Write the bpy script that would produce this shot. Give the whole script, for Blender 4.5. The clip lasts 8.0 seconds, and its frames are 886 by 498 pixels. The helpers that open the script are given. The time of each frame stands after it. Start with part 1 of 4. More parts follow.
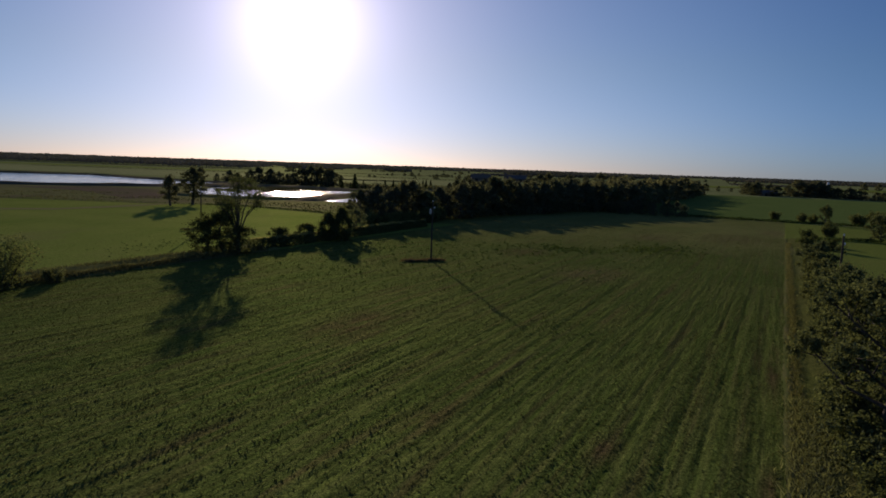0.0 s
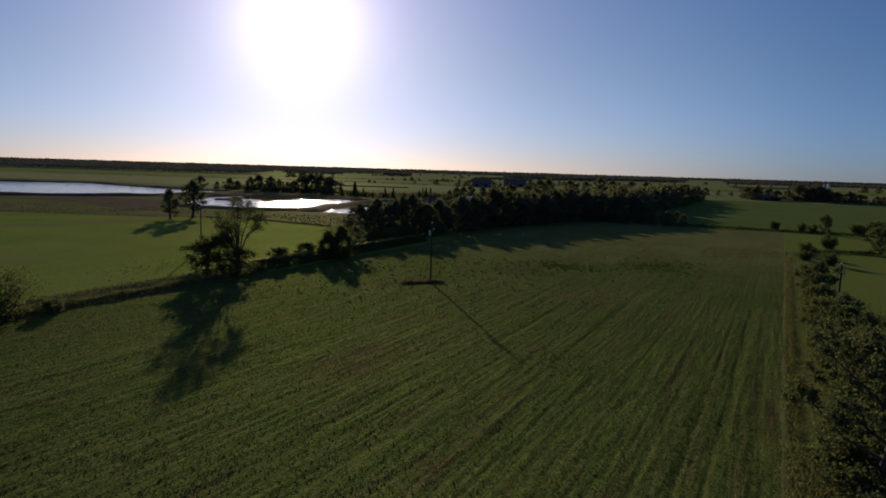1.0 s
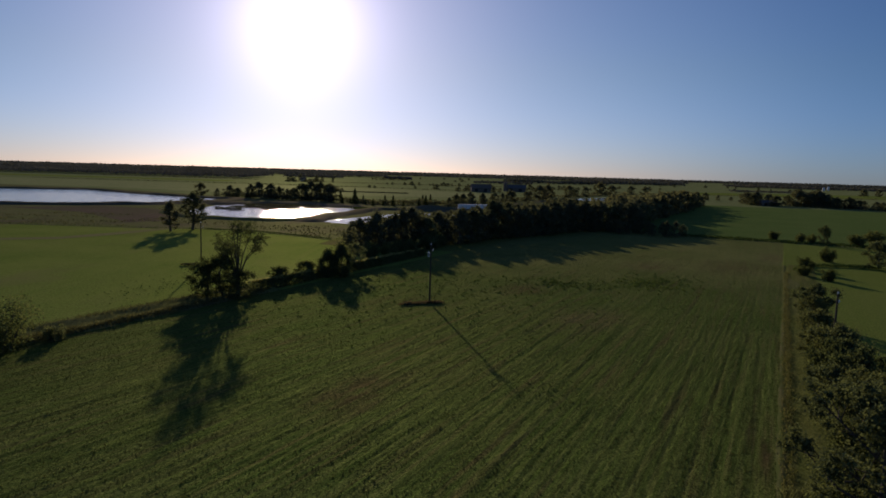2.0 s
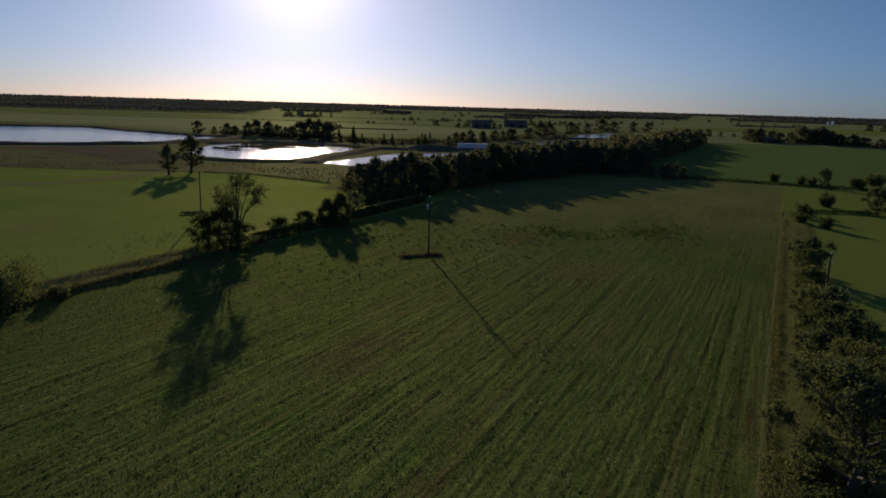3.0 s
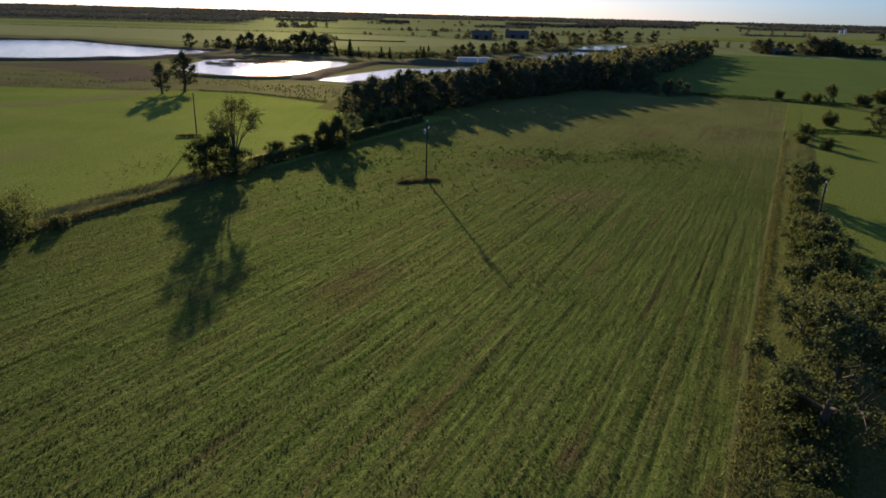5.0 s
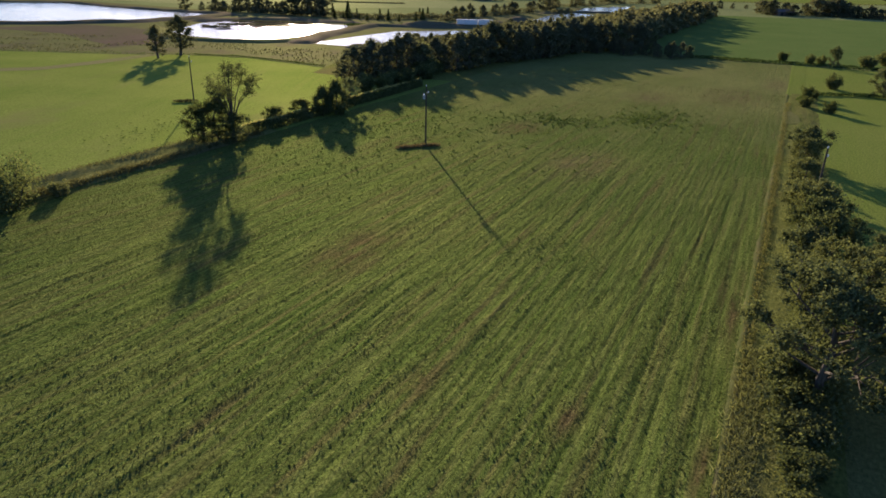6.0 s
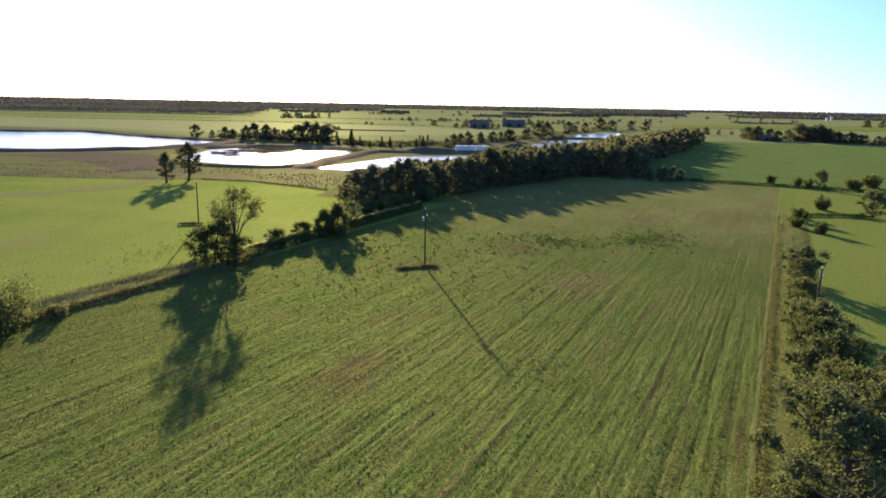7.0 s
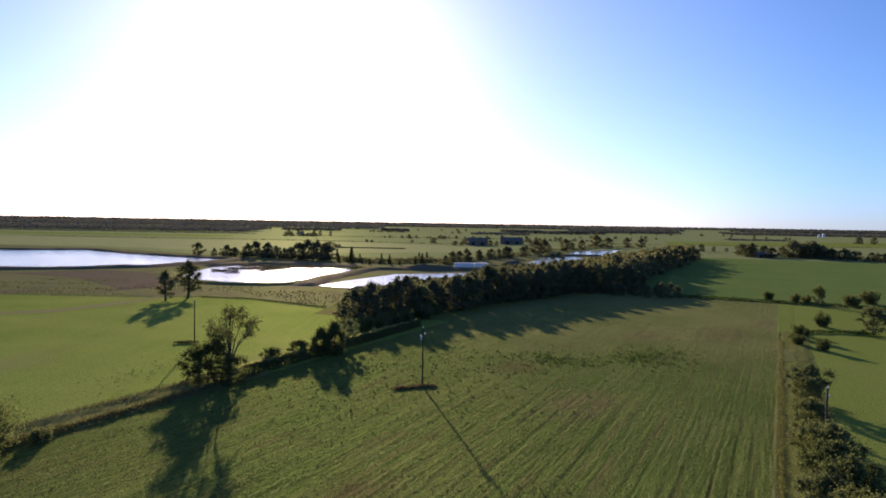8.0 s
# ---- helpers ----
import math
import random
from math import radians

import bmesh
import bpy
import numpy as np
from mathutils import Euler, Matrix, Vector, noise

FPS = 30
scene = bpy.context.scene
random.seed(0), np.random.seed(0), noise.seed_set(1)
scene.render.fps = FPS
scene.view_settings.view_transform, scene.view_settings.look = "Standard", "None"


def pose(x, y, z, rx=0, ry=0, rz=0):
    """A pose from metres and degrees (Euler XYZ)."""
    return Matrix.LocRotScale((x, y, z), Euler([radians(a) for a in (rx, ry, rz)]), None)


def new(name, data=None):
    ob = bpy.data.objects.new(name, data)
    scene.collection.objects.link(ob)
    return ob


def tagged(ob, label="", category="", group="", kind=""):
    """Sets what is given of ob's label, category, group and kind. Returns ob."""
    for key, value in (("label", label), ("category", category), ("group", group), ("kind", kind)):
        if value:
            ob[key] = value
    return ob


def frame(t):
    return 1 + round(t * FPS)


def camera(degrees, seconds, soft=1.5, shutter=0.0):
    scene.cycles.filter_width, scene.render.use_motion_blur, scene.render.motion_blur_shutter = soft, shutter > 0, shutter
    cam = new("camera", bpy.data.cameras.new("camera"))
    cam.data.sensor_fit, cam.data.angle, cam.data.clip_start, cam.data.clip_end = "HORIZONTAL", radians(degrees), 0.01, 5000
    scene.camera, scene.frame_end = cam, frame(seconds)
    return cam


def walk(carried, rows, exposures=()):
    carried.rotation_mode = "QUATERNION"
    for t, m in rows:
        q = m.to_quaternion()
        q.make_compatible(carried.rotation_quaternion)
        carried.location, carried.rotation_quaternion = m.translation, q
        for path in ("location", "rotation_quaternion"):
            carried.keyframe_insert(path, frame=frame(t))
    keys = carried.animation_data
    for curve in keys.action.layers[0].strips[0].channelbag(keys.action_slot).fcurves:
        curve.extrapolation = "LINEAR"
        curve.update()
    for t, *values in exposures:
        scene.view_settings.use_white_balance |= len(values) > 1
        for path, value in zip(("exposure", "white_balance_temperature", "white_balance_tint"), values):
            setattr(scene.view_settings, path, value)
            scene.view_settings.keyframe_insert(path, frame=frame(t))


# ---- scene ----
cam = camera(67.0, 8.0, soft=1.7)
PATH = [
    (0.0, pose(-0.05, 0.20, 16.70, 83.00, -1.97, 0.34)),
    (0.5, pose(0.00, 0.35, 18.38, 83.12, -1.79, 0.35)),
    (1.0, pose(0.05, 0.40, 20.07, 83.21, -1.69, 0.35)),
    (2.3, pose(0.18, 0.27, 24.52, 83.42, -1.61, 0.36)),
    (2.5, pose(0.20, 0.25, 25.20, 83.36, -1.60, 0.36)),
    (2.6, pose(0.22, 0.22, 25.51, 82.97, -1.60, 0.36)),
    (2.7, pose(0.23, 0.19, 25.82, 81.72, -1.60, 0.36)),
    (2.8, pose(0.25, 0.16, 26.13, 80.38, -1.59, 0.36)),
    (2.9, pose(0.26, 0.13, 26.44, 79.03, -1.59, 0.35)),
    (3.0, pose(0.28, 0.10, 26.75, 77.80, -1.59, 0.35)),
    (3.1, pose(0.30, 0.07, 27.00, 77.24, -1.59, 0.35)),
    (3.2, pose(0.33, 0.04, 27.25, 77.03, -1.59, 0.35)),
    (3.4, pose(0.38, -0.02, 27.75, 77.05, -1.58, 0.35)),
    (3.5, pose(0.40, -0.05, 28.00, 76.64, -1.58, 0.35)),
    (3.6, pose(0.43, -0.08, 28.15, 75.91, -1.58, 0.35)),
    (3.8, pose(0.49, -0.14, 28.45, 74.48, -1.57, 0.34)),
    (4.0, pose(0.55, -0.20, 28.75, 73.12, -1.56, 0.34)),
    (4.2, pose(0.57, -0.19, 28.76, 71.89, -1.53, 0.33)),
    (5.3, pose(0.68, -0.16, 28.84, 69.31, -1.39, 0.30)),
    (5.5, pose(0.70, -0.15, 28.85, 68.03, -1.37, 0.29)),
    (5.7, pose(0.71, -0.15, 28.89, 67.68, -1.33, 0.28)),
    (6.0, pose(0.72, -0.15, 28.95, 67.54, -1.28, 0.27)),
    (6.2, pose(0.74, -0.14, 29.01, 67.55, -1.24, 0.26)),
    (6.3, pose(0.76, -0.13, 29.04, 67.72, -1.22, 0.26)),
    (6.4, pose(0.77, -0.13, 29.07, 68.35, -1.20, 0.25)),
    (6.5, pose(0.78, -0.12, 29.10, 69.20, -1.18, 0.25)),
    (6.6, pose(0.80, -0.12, 29.13, 70.51, -1.16, 0.24)),
    (6.7, pose(0.83, -0.11, 29.16, 72.13, -1.14, 0.24)),
    (6.8, pose(0.85, -0.11, 29.19, 74.09, -1.12, 0.23)),
    (6.9, pose(0.88, -0.10, 29.22, 76.01, -1.11, 0.23)),
    (7.0, pose(0.90, -0.10, 29.25, 77.66, -1.09, 0.22)),
    (7.1, pose(0.93, -0.08, 29.28, 79.15, -1.07, 0.21)),
    (7.2, pose(0.96, -0.06, 29.31, 80.45, -1.06, 0.21)),
    (7.3, pose(0.99, -0.04, 29.34, 81.67, -1.05, 0.20)),
    (7.4, pose(1.02, -0.02, 29.37, 82.71, -1.03, 0.20)),
    (7.5, pose(1.05, 0.00, 29.40, 83.49, -1.02, 0.19)),
    (7.6, pose(1.08, 0.02, 29.44, 84.47, -1.01, 0.18)),
    (7.7, pose(1.11, 0.04, 29.48, 85.36, -1.00, 0.18)),
    (7.8, pose(1.14, 0.06, 29.52, 86.15, -1.00, 0.17)),
    (8.0, pose(1.20, 0.10, 29.60, 87.58, -0.98, 0.16)),
]
EXPOSURES = [(0.0, -0.65, 6500, 22), (2.5, -0.7, 6500, 21), (3.0, -0.75, 6500, 20), (3.5, -0.6, 6600, 21), (4.2, -0.21, 6700, 21), (5.3, 0.55, 6800, 20), (6.0, 0.98, 6800, 20),
             (6.5, 1.42, 6800, 20), (7.0, 1.5, 6700, 23), (7.5, 1.16, 6400, 27), (8.0, 0.82, 6400, 28)]
walk(cam, PATH, EXPOSURES)

# ---- light: low evening sun ahead, clear sky ----
SUN_EL, SUN_AZ = radians(11.7), radians(-12.3)      # azimuth from +y towards +x
SUN = Vector((math.sin(SUN_AZ) * math.cos(SUN_EL), math.cos(SUN_AZ) * math.cos(SUN_EL), math.sin(SUN_EL)))

world = bpy.data.worlds.new("sky")
scene.world = world
world.use_nodes = True
wn, wl = world.node_tree.nodes, world.node_tree.links
wn.clear()
w_out, w_bg = wn.new("ShaderNodeOutputWorld"), wn.new("ShaderNodeBackground")
sky = wn.new("ShaderNodeTexSky")
sky.sky_type, sky.sun_disc = "NISHITA", False
sky.sun_elevation, sky.sun_rotation = SUN_EL, SUN_AZ
sky.altitude, sky.air_density, sky.dust_density, sky.ozone_density = 60, 1.0, 0.15, 3.0
# the bright ring of scattered light close round the sun
tc, dp = wn.new("ShaderNodeTexCoord"), wn.new("ShaderNodeVectorMath")
dp.operation = "DOT_PRODUCT"
dp.inputs[1].default_value = SUN
wl.new(tc.outputs["Generated"], dp.inputs[0])


def w_math(op, a, b):
    n = wn.new("ShaderNodeMath")
    n.operation = op
    for i, val in enumerate((a, b)):
        if isinstance(val, (int, float)):
            n.inputs[i].default_value = val
        else:
            wl.new(val, n.inputs[i])
    return n.outputs[0]


near_sun = w_math("MAXIMUM", dp.outputs["Value"], 0.0)
core = w_math("MULTIPLY", w_math("POWER", near_sun, 260.0), 11.0)
halo = w_math("MULTIPLY", w_math("POWER", near_sun, 36.0), 4.2)
veil = w_math("MULTIPLY", w_math("POWER", near_sun, 10.0), 0.4)
ring = w_math("ADD", w_math("ADD", core, halo), veil)
glow_col = wn.new("ShaderNodeVectorMath")
glow_col.operation = "SCALE"
glow_col.inputs[0].default_value = (1.12, 0.95, 1.03)
wl.new(ring, glow_col.inputs["Scale"])
clear_air = wn.new("ShaderNodeVectorMath")
clear_air.operation = "MULTIPLY"
clear_air.inputs[1].default_value = (0.84, 0.905, 1.09)
wl.new(sky.outputs[0], clear_air.inputs[0])
# milky air low over the horizon, and the deeper blue away from the sun
up = wn.new("ShaderNodeSeparateXYZ")
wl.new(tc.outputs["Generated"], up.inputs[0])
low = wn.new("ShaderNodeMapRange")
low.interpolation_type = "SMOOTHSTEP"
for i, val in enumerate((0.0, 0.16, 1.0, 0.0)):
    low.inputs[i + 1].default_value = val
wl.new(up.outputs["Z"], low.inputs[0])
deep = wn.new("ShaderNodeMapRange")
deep.interpolation_type = "SMOOTHSTEP"
for i, val in enumerate((0.70, 0.94, 1.0, 0.0)):
    deep.inputs[i + 1].default_value = val
wl.new(dp.outputs["Value"], deep.inputs[0])
milky = wn.new("ShaderNodeMix")
milky.data_type, milky.blend_type = "RGBA", "MULTIPLY"
milky.inputs[7].default_value = (0.87, 0.985, 1.36, 1)
wl.new(low.outputs[0], milky.inputs[0])
wl.new(clear_air.outputs[0], milky.inputs[6])
deeper = wn.new("ShaderNodeMix")
deeper.data_type, deeper.blend_type = "RGBA", "MULTIPLY"
deeper.inputs[7].default_value = (0.61, 0.755, 0.87, 1)
wl.new(deep.outputs[0], deeper.inputs[0])
wl.new(milky.outputs[2], deeper.inputs[6])
sky_sum = wn.new("ShaderNodeVectorMath")
sky_sum.operation = "ADD"
wl.new(deeper.outputs[2], sky_sum.inputs[0])
wl.new(glow_col.outputs[0], sky_sum.inputs[1])
wl.new(sky_sum.outputs[0], w_bg.inputs[0])
w_bg.inputs[1].default_value = 0.1
wl.new(w_bg.outputs[0], w_out.inputs[0])

sun_data = bpy.data.lights.new("sun", "SUN")
sun_data.energy, sun_data.angle, sun_data.color = 4.8, radians(0.6), (1.0, 0.87, 0.66)
sun = new("sun", sun_data)
sun.matrix_world = Matrix.Translation(SUN * 400) @ SUN.to_track_quat("Z", "Y").to_matrix().to_4x4()

# ---- field grid: u runs along the mown rows, v across them to the east ----
ROW = radians(26.6)
SR, CR = math.sin(ROW), math.cos(ROW)
FIELD = pose(0, 0, 0, 0, 0, -26.6)


def W(u, v):
    return u * SR + v * CR, u * CR - v * SR


# ---- materials ----
class Mat:
    """A small builder for node materials."""

    def __init__(self, name):
        self.m = bpy.data.materials.new(name)
        self.m.use_nodes = True
        self.n, self.l = self.m.node_tree.nodes, self.m.node_tree.links
        self.n.clear()
        self.out = self.n.new("ShaderNodeOutputMaterial")
        self.co = self.n.new("ShaderNodeTexCoord").outputs["Object"]

    def put(self, socket, val):
        if isinstance(val, bpy.types.NodeSocket):
            self.l.new(val, socket)
        elif isinstance(val, tuple) and len(val) == 3 and socket.type == "RGBA":
            socket.default_value = (*val, 1)
        else:
            socket.default_value = val

    def noise(self, scale, detail=3.0, stretch=(1, 1, 1), rough=0.55, offset=(0, 0, 0)):
        mp = self.n.new("ShaderNodeMapping")
        mp.inputs["Scale"].default_value = stretch
        mp.inputs["Location"].default_value = offset
        self.l.new(self.co, mp.inputs[0])
        t = self.n.new("ShaderNodeTexNoise")
        t.inputs["Scale"].default_value, t.inputs["Detail"].default_value, t.inputs["Roughness"].default_value = scale, detail, rough
        self.l.new(mp.outputs[0], t.inputs["Vector"])
        return t.outputs["Fac"]

    def ramp(self, fac, *stops):
        r = self.n.new("ShaderNodeValToRGB")
        e = r.color_ramp.elements
        while len(e) < len(stops):
            e.new(0.5)
        for el, (p, c) in zip(e, stops):
            el.position, el.color = p, (*c, 1) if isinstance(c, tuple) else (c, c, c, 1)
        self.l.new(fac, r.inputs[0])
        return r.outputs[0]

    def mix(self, fac, a, b, how="MIX"):
        x = self.n.new("ShaderNodeMix")
        x.data_type, x.blend_type = "RGBA", how
        self.put(x.inputs[0], fac)
        self.put(x.inputs[6], a)
        self.put(x.inputs[7], b)
        return x.outputs[2]

    def bump(self, height, strength, dist):
        b = self.n.new("ShaderNodeBump")
        b.inputs["Strength"].default_value, b.inputs["Distance"].default_value = strength, dist
        self.l.new(height, b.inputs["Height"])
        return b.outputs[0]

    def surface(self, col, rough=0.9, metal=0.0, spec=0.25, normal=None):
        p = self.n.new("ShaderNodeBsdfPrincipled")
        self.put(p.inputs["Base Color"], col)
        self.put(p.inputs["Roughness"], rough)
        p.inputs["Metallic"].default_value, p.inputs["Specular IOR Level"].default_value = metal, spec
        if normal is not None:
            self.l.new(normal, p.inputs["Normal"])
        self.l.new(p.outputs[0], self.out.inputs[0])
        return self.m

    def sward(self, col, normal, sheen=0.06, rough=0.7):
        """Turf: matt blades with a faint green sheen that shows towards a low sun."""
        d, g, m = self.n.new("ShaderNodeBsdfDiffuse"), self.n.new("ShaderNodeBsdfGlossy"), self.n.new("ShaderNodeMixShader")
        self.put(d.inputs["Color"], col)
        self.put(g.inputs["Color"], self.mix(1.0, col, (2.2, 2.2, 2.2), "MULTIPLY"))
        g.inputs["Roughness"].default_value, m.inputs[0].default_value = rough, sheen
        for node in (d, g):
            self.l.new(normal, node.inputs["Normal"])
        self.l.new(d.outputs[0], m.inputs[1])
        self.l.new(g.outputs[0], m.inputs[2])
        self.l.new(m.outputs[0], self.out.inputs[0])
        return self.m

    def leaf(self, col, through_col, share=0.4):
        d, t, s = self.n.new("ShaderNodeBsdfDiffuse"), self.n.new("ShaderNodeBsdfTranslucent"), self.n.new("ShaderNodeMixShader")
        self.put(d.inputs[0], col)
        self.put(t.inputs[0], through_col)
        s.inputs[0].default_value = share
        self.l.new(d.outputs[0], s.inputs[1])
        self.l.new(t.outputs[0], s.inputs[2])
        self.l.new(s.outputs[0], self.out.inputs[0])
        return self.m

    def per_object(self):
        return self.n.new("ShaderNodeObjectInfo").outputs["Random"]

    def per_island(self):
        return self.n.new("ShaderNodeNewGeometry").outputs["Random Per Island"]


def foliage(name, dark, light, share=0.4, gain=1.5):
    k = Mat(name)
    leaf_tone = k.ramp(k.per_island(), (0.0, dark), (0.75, light), (1.0, tuple(min(1, c * 1.35) for c in light)))
    tree_tone = k.ramp(k.per_object(), (0.0, (0.75, 0.78, 0.7)), (0.5, (1, 1, 1)), (1.0, (1.1, 1.04, 0.9)))
    col = k.mix(1.0, leaf_tone, tree_tone, "MULTIPLY")
    thru = k.mix(1.0, col, (gain * 1.05, gain, gain * 0.6), "MULTIPLY")
    return k.leaf(col, thru, share)


M_LEAF = foliage("green_leaves", (0.074, 0.095, 0.044), (0.12, 0.142, 0.066), 0.47, 1.2)
M_LEAF_ROW = foliage("olive_row_leaves", (0.08, 0.098, 0.048), (0.135, 0.158, 0.078), 0.34, 1.3)
M_LEAF_WOOD = foliage("woodland_leaves", (0.108, 0.118, 0.08), (0.134, 0.145, 0.095), 0.46, 1.05)
M_LEAF_PALE = foliage("pale_willow_leaves", (0.085, 0.108, 0.058), (0.148, 0.172, 0.1), 0.45, 1.3)
M_WILLOW = foliage("sunlit_willow_leaves", (0.1, 0.128, 0.056), (0.155, 0.178, 0.082), 0.42, 1.3)
M_CONIFER = foliage("conifer_needles", (0.02, 0.035, 0.016), (0.045, 0.065, 0.028), 0.2)
# horizon woods: distance haze painted into the leaf colour as a near-neutral grey
M_FAR_HAZE = foliage("far_woodland", (0.122, 0.124, 0.122), (0.136, 0.138, 0.134), 0.2, 0.95)
M_GRASS = foliage("hay_blades", (0.068, 0.086, 0.031), (0.108, 0.117, 0.045), 0.24, 1.1)
M_DRYGRASS = foliage("tall_dry_grass", (0.115, 0.13, 0.047), (0.19, 0.185, 0.082), 0.35, 1.1)
# rim light of the hedge top, put into a much paler leaf colour
M_RIM_LIGHT = foliage("pale_shoots", (0.2, 0.21, 0.1), (0.3, 0.29, 0.15), 0.6, 1.5)
M_BRUSH = foliage("dry_brush", (0.09, 0.095, 0.05), (0.15, 0.152, 0.075), 0.3, 1.0)
M_PALEWEED = foliage("pale_green_weeds", (0.14, 0.168, 0.082), (0.205, 0.226, 0.118), 0.42, 1.15)
M_DRYWEED = foliage("dry_brown_weeds", (0.13, 0.1, 0.066), (0.19, 0.155, 0.1), 0.45, 1.0)
M_WEED = foliage("weed_leaves", (0.065, 0.108, 0.034), (0.105, 0.15, 0.052), 0.3, 1.2)

k = Mat("bark")
M_BARK = k.surface(k.ramp(k.noise(6, 4, (1, 1, 0.2)), (0.3, (0.05, 0.04, 0.03)), (0.7, (0.13, 0.11, 0.085))), 0.95,
                   normal=k.bump(k.noise(9, 4, (1, 1, 0.2)), 0.6, 0.03))


def field_material(name, a, b, c, row=1.0, stain=None, relief=0.4, sheen=0.06):
    """Mown or grazed sward: streaks along the rows, broad patches, fine grain."""
    k = Mat(name)
    broad = k.noise(0.035, 4)
    streak = k.noise(1.0, 4, (0.9, 0.03, 1))
    fine = k.noise(3.6, 6, (1, 0.6, 1), 0.75)
    col = k.mix(k.ramp(broad, (0.35, 0.0), (0.65, 1.0)), a, b)
    col = k.mix(k.ramp(streak, (0.4, 0.0), (0.68, 0.75 * row)), col, c)
    col = k.mix(1.0, col, k.ramp(fine, (0.28, (0.42, 0.48, 0.4)), (0.72, (1.55, 1.5, 1.4))), "MULTIPLY")
    if stain:
        col = k.mix(k.ramp(k.noise(0.055, 5, (1, 0.45, 1), 0.6, (7, 3, 0)), (0.53, 0.0), (0.70, 0.7)), col, stain)
    return k.sward(col, k.bump(k.noise(3.0, 7, (1.25, 0.65, 1), 0.76), relief, 0.15), sheen)


k = Mat("mown_hay_field")
broad, streak = k.noise(0.035, 4), k.noise(1.0, 5, (1.7, 0.035, 1), 0.65)
col = k.mix(k.ramp(broad, (0.35, 0.0), (0.65, 1.0)), (0.106, 0.156, 0.036), (0.152, 0.19, 0.048))
col = k.mix(k.ramp(streak, (0.42, 0.0), (0.7, 0.7)), col, (0.182, 0.194, 0.064))
col = k.mix(k.ramp(k.noise(0.55, 5, (1.4, 0.07, 1), 0.68, (4, 1, 0)), (0.51, 0.0), (0.69, 0.7)), col, (0.155, 0.122, 0.055))
# dry tan stretches towards the far end of the field
far_end = k.n.new("ShaderNodeSeparateXYZ")
k.l.new(k.co, far_end.inputs[0])
dry = k.n.new("ShaderNodeMapRange")
for i, val in enumerate((90.0, 200.0, -0.22, 0.27)):
    dry.inputs[i + 1].default_value = val
k.l.new(far_end.outputs["Y"], dry.inputs[0])
dry_sum = k.n.new("ShaderNodeMath")
dry_sum.operation = "ADD"
k.l.new(dry.outputs[0], dry_sum.inputs[0])
k.l.new(k.noise(0.028, 5, (1, 0.7, 1), 0.6, (2, 9, 0)), dry_sum.inputs[1])
col = k.mix(k.ramp(dry_sum.outputs[0], (0.45, 0.0), (0.8, 0.7)), col, (0.268, 0.262, 0.096))
# reddish bare patches, lying along the rows (across, along, half width, half length)
ragged = k.noise(0.5, 5, (1.6, 0.3, 1), 0.7, (7, 3, 0))
EARTH, STRAW = (0.142, 0.104, 0.05), (0.195, 0.165, 0.072)
for cv, cu, rv, ru, tone in ((-38.5, 58.0, 5.5, 12.0, EARTH), (-8.6, 39.5, 1.6, 4.0, EARTH), (-20.0, 38.5, 2.0, 5.0, EARTH), (-46.0, 128.0, 7.0, 9.0, EARTH), (0.4, 64.0, 0.9, 13.0, EARTH),
                             (0.6, 38.0, 0.8, 6.0, EARTH), (-27.0, 108.0, 9.0, 14.0, STRAW), (-11.0, 196.0, 11.0, 22.0, STRAW), (-2.0, 226.0, 5.0, 20.0, STRAW), (-30.0, 182.0, 9.0, 14.0, STRAW)):
    off, shrink, far = (k.n.new("ShaderNodeVectorMath") for _ in range(3))
    off.operation, shrink.operation, far.operation = "SUBTRACT", "MULTIPLY", "LENGTH"
    off.inputs[1].default_value, shrink.inputs[1].default_value = (cv, cu, 0), (1 / rv, 1 / ru, 0)
    k.l.new(k.co, off.inputs[0])
    k.l.new(off.outputs[0], shrink.inputs[0])
    k.l.new(shrink.outputs[0], far.inputs[0])
    spot = k.mix(1.0, k.ramp(far.outputs["Value"], (0.2, 1.0), (1.0, 0.0)), k.ramp(ragged, (0.36, 0.0), (0.56, 0.85)), "MULTIPLY")
    col = k.mix(spot, col, tone)
lumps = k.ramp(k.noise(2.3, 3, (1.15, 0.8, 1), 0.6, (3, 8, 0)), (0.36, (0.84, 0.86, 0.84)), (0.64, (1.08, 1.07, 1.06)))
col = k.mix(1.0, col, lumps, "MULTIPLY")
ribs = k.ramp(k.noise(3.1, 2, (1, 0.055, 1), 0.6, (5, 2, 0)), (0.40, (0.74, 0.77, 0.74)), (0.60, (1.17, 1.14, 1.11)))
close = k.n.new("ShaderNodeMapRange")
for i, val in enumerate((45.0, 112.0, 1.0, 0.12)):
    close.inputs[i + 1].default_value = val
k.l.new(far_end.outputs["Y"], close.inputs[0])
col = k.mix(close.outputs[0], col, ribs, "MULTIPLY")
grain = k.noise(6.0, 5, (1, 0.75, 1), 0.72)
col = k.mix(1.0, col, k.ramp(grain, (0.32, (0.29, 0.315, 0.34)), (0.68, (1.07, 1.085, 1.08))), "MULTIPLY")
relief = k.mix(0.62, k.noise(3.1, 3, (1, 0.09, 1), 0.65, (5, 2, 0)), k.noise(6.0, 5, (1, 0.7, 1), 0.75))
M_HAY = k.sward(col, k.bump(relief, 1.0, 0.27), 0.125)
M_PASTURE = field_material("pasture", (0.158, 0.214, 0.046), (0.21, 0.25, 0.062), (0.228, 0.245, 0.074), 0.5, (0.205, 0.198, 0.072), sheen=0.045)
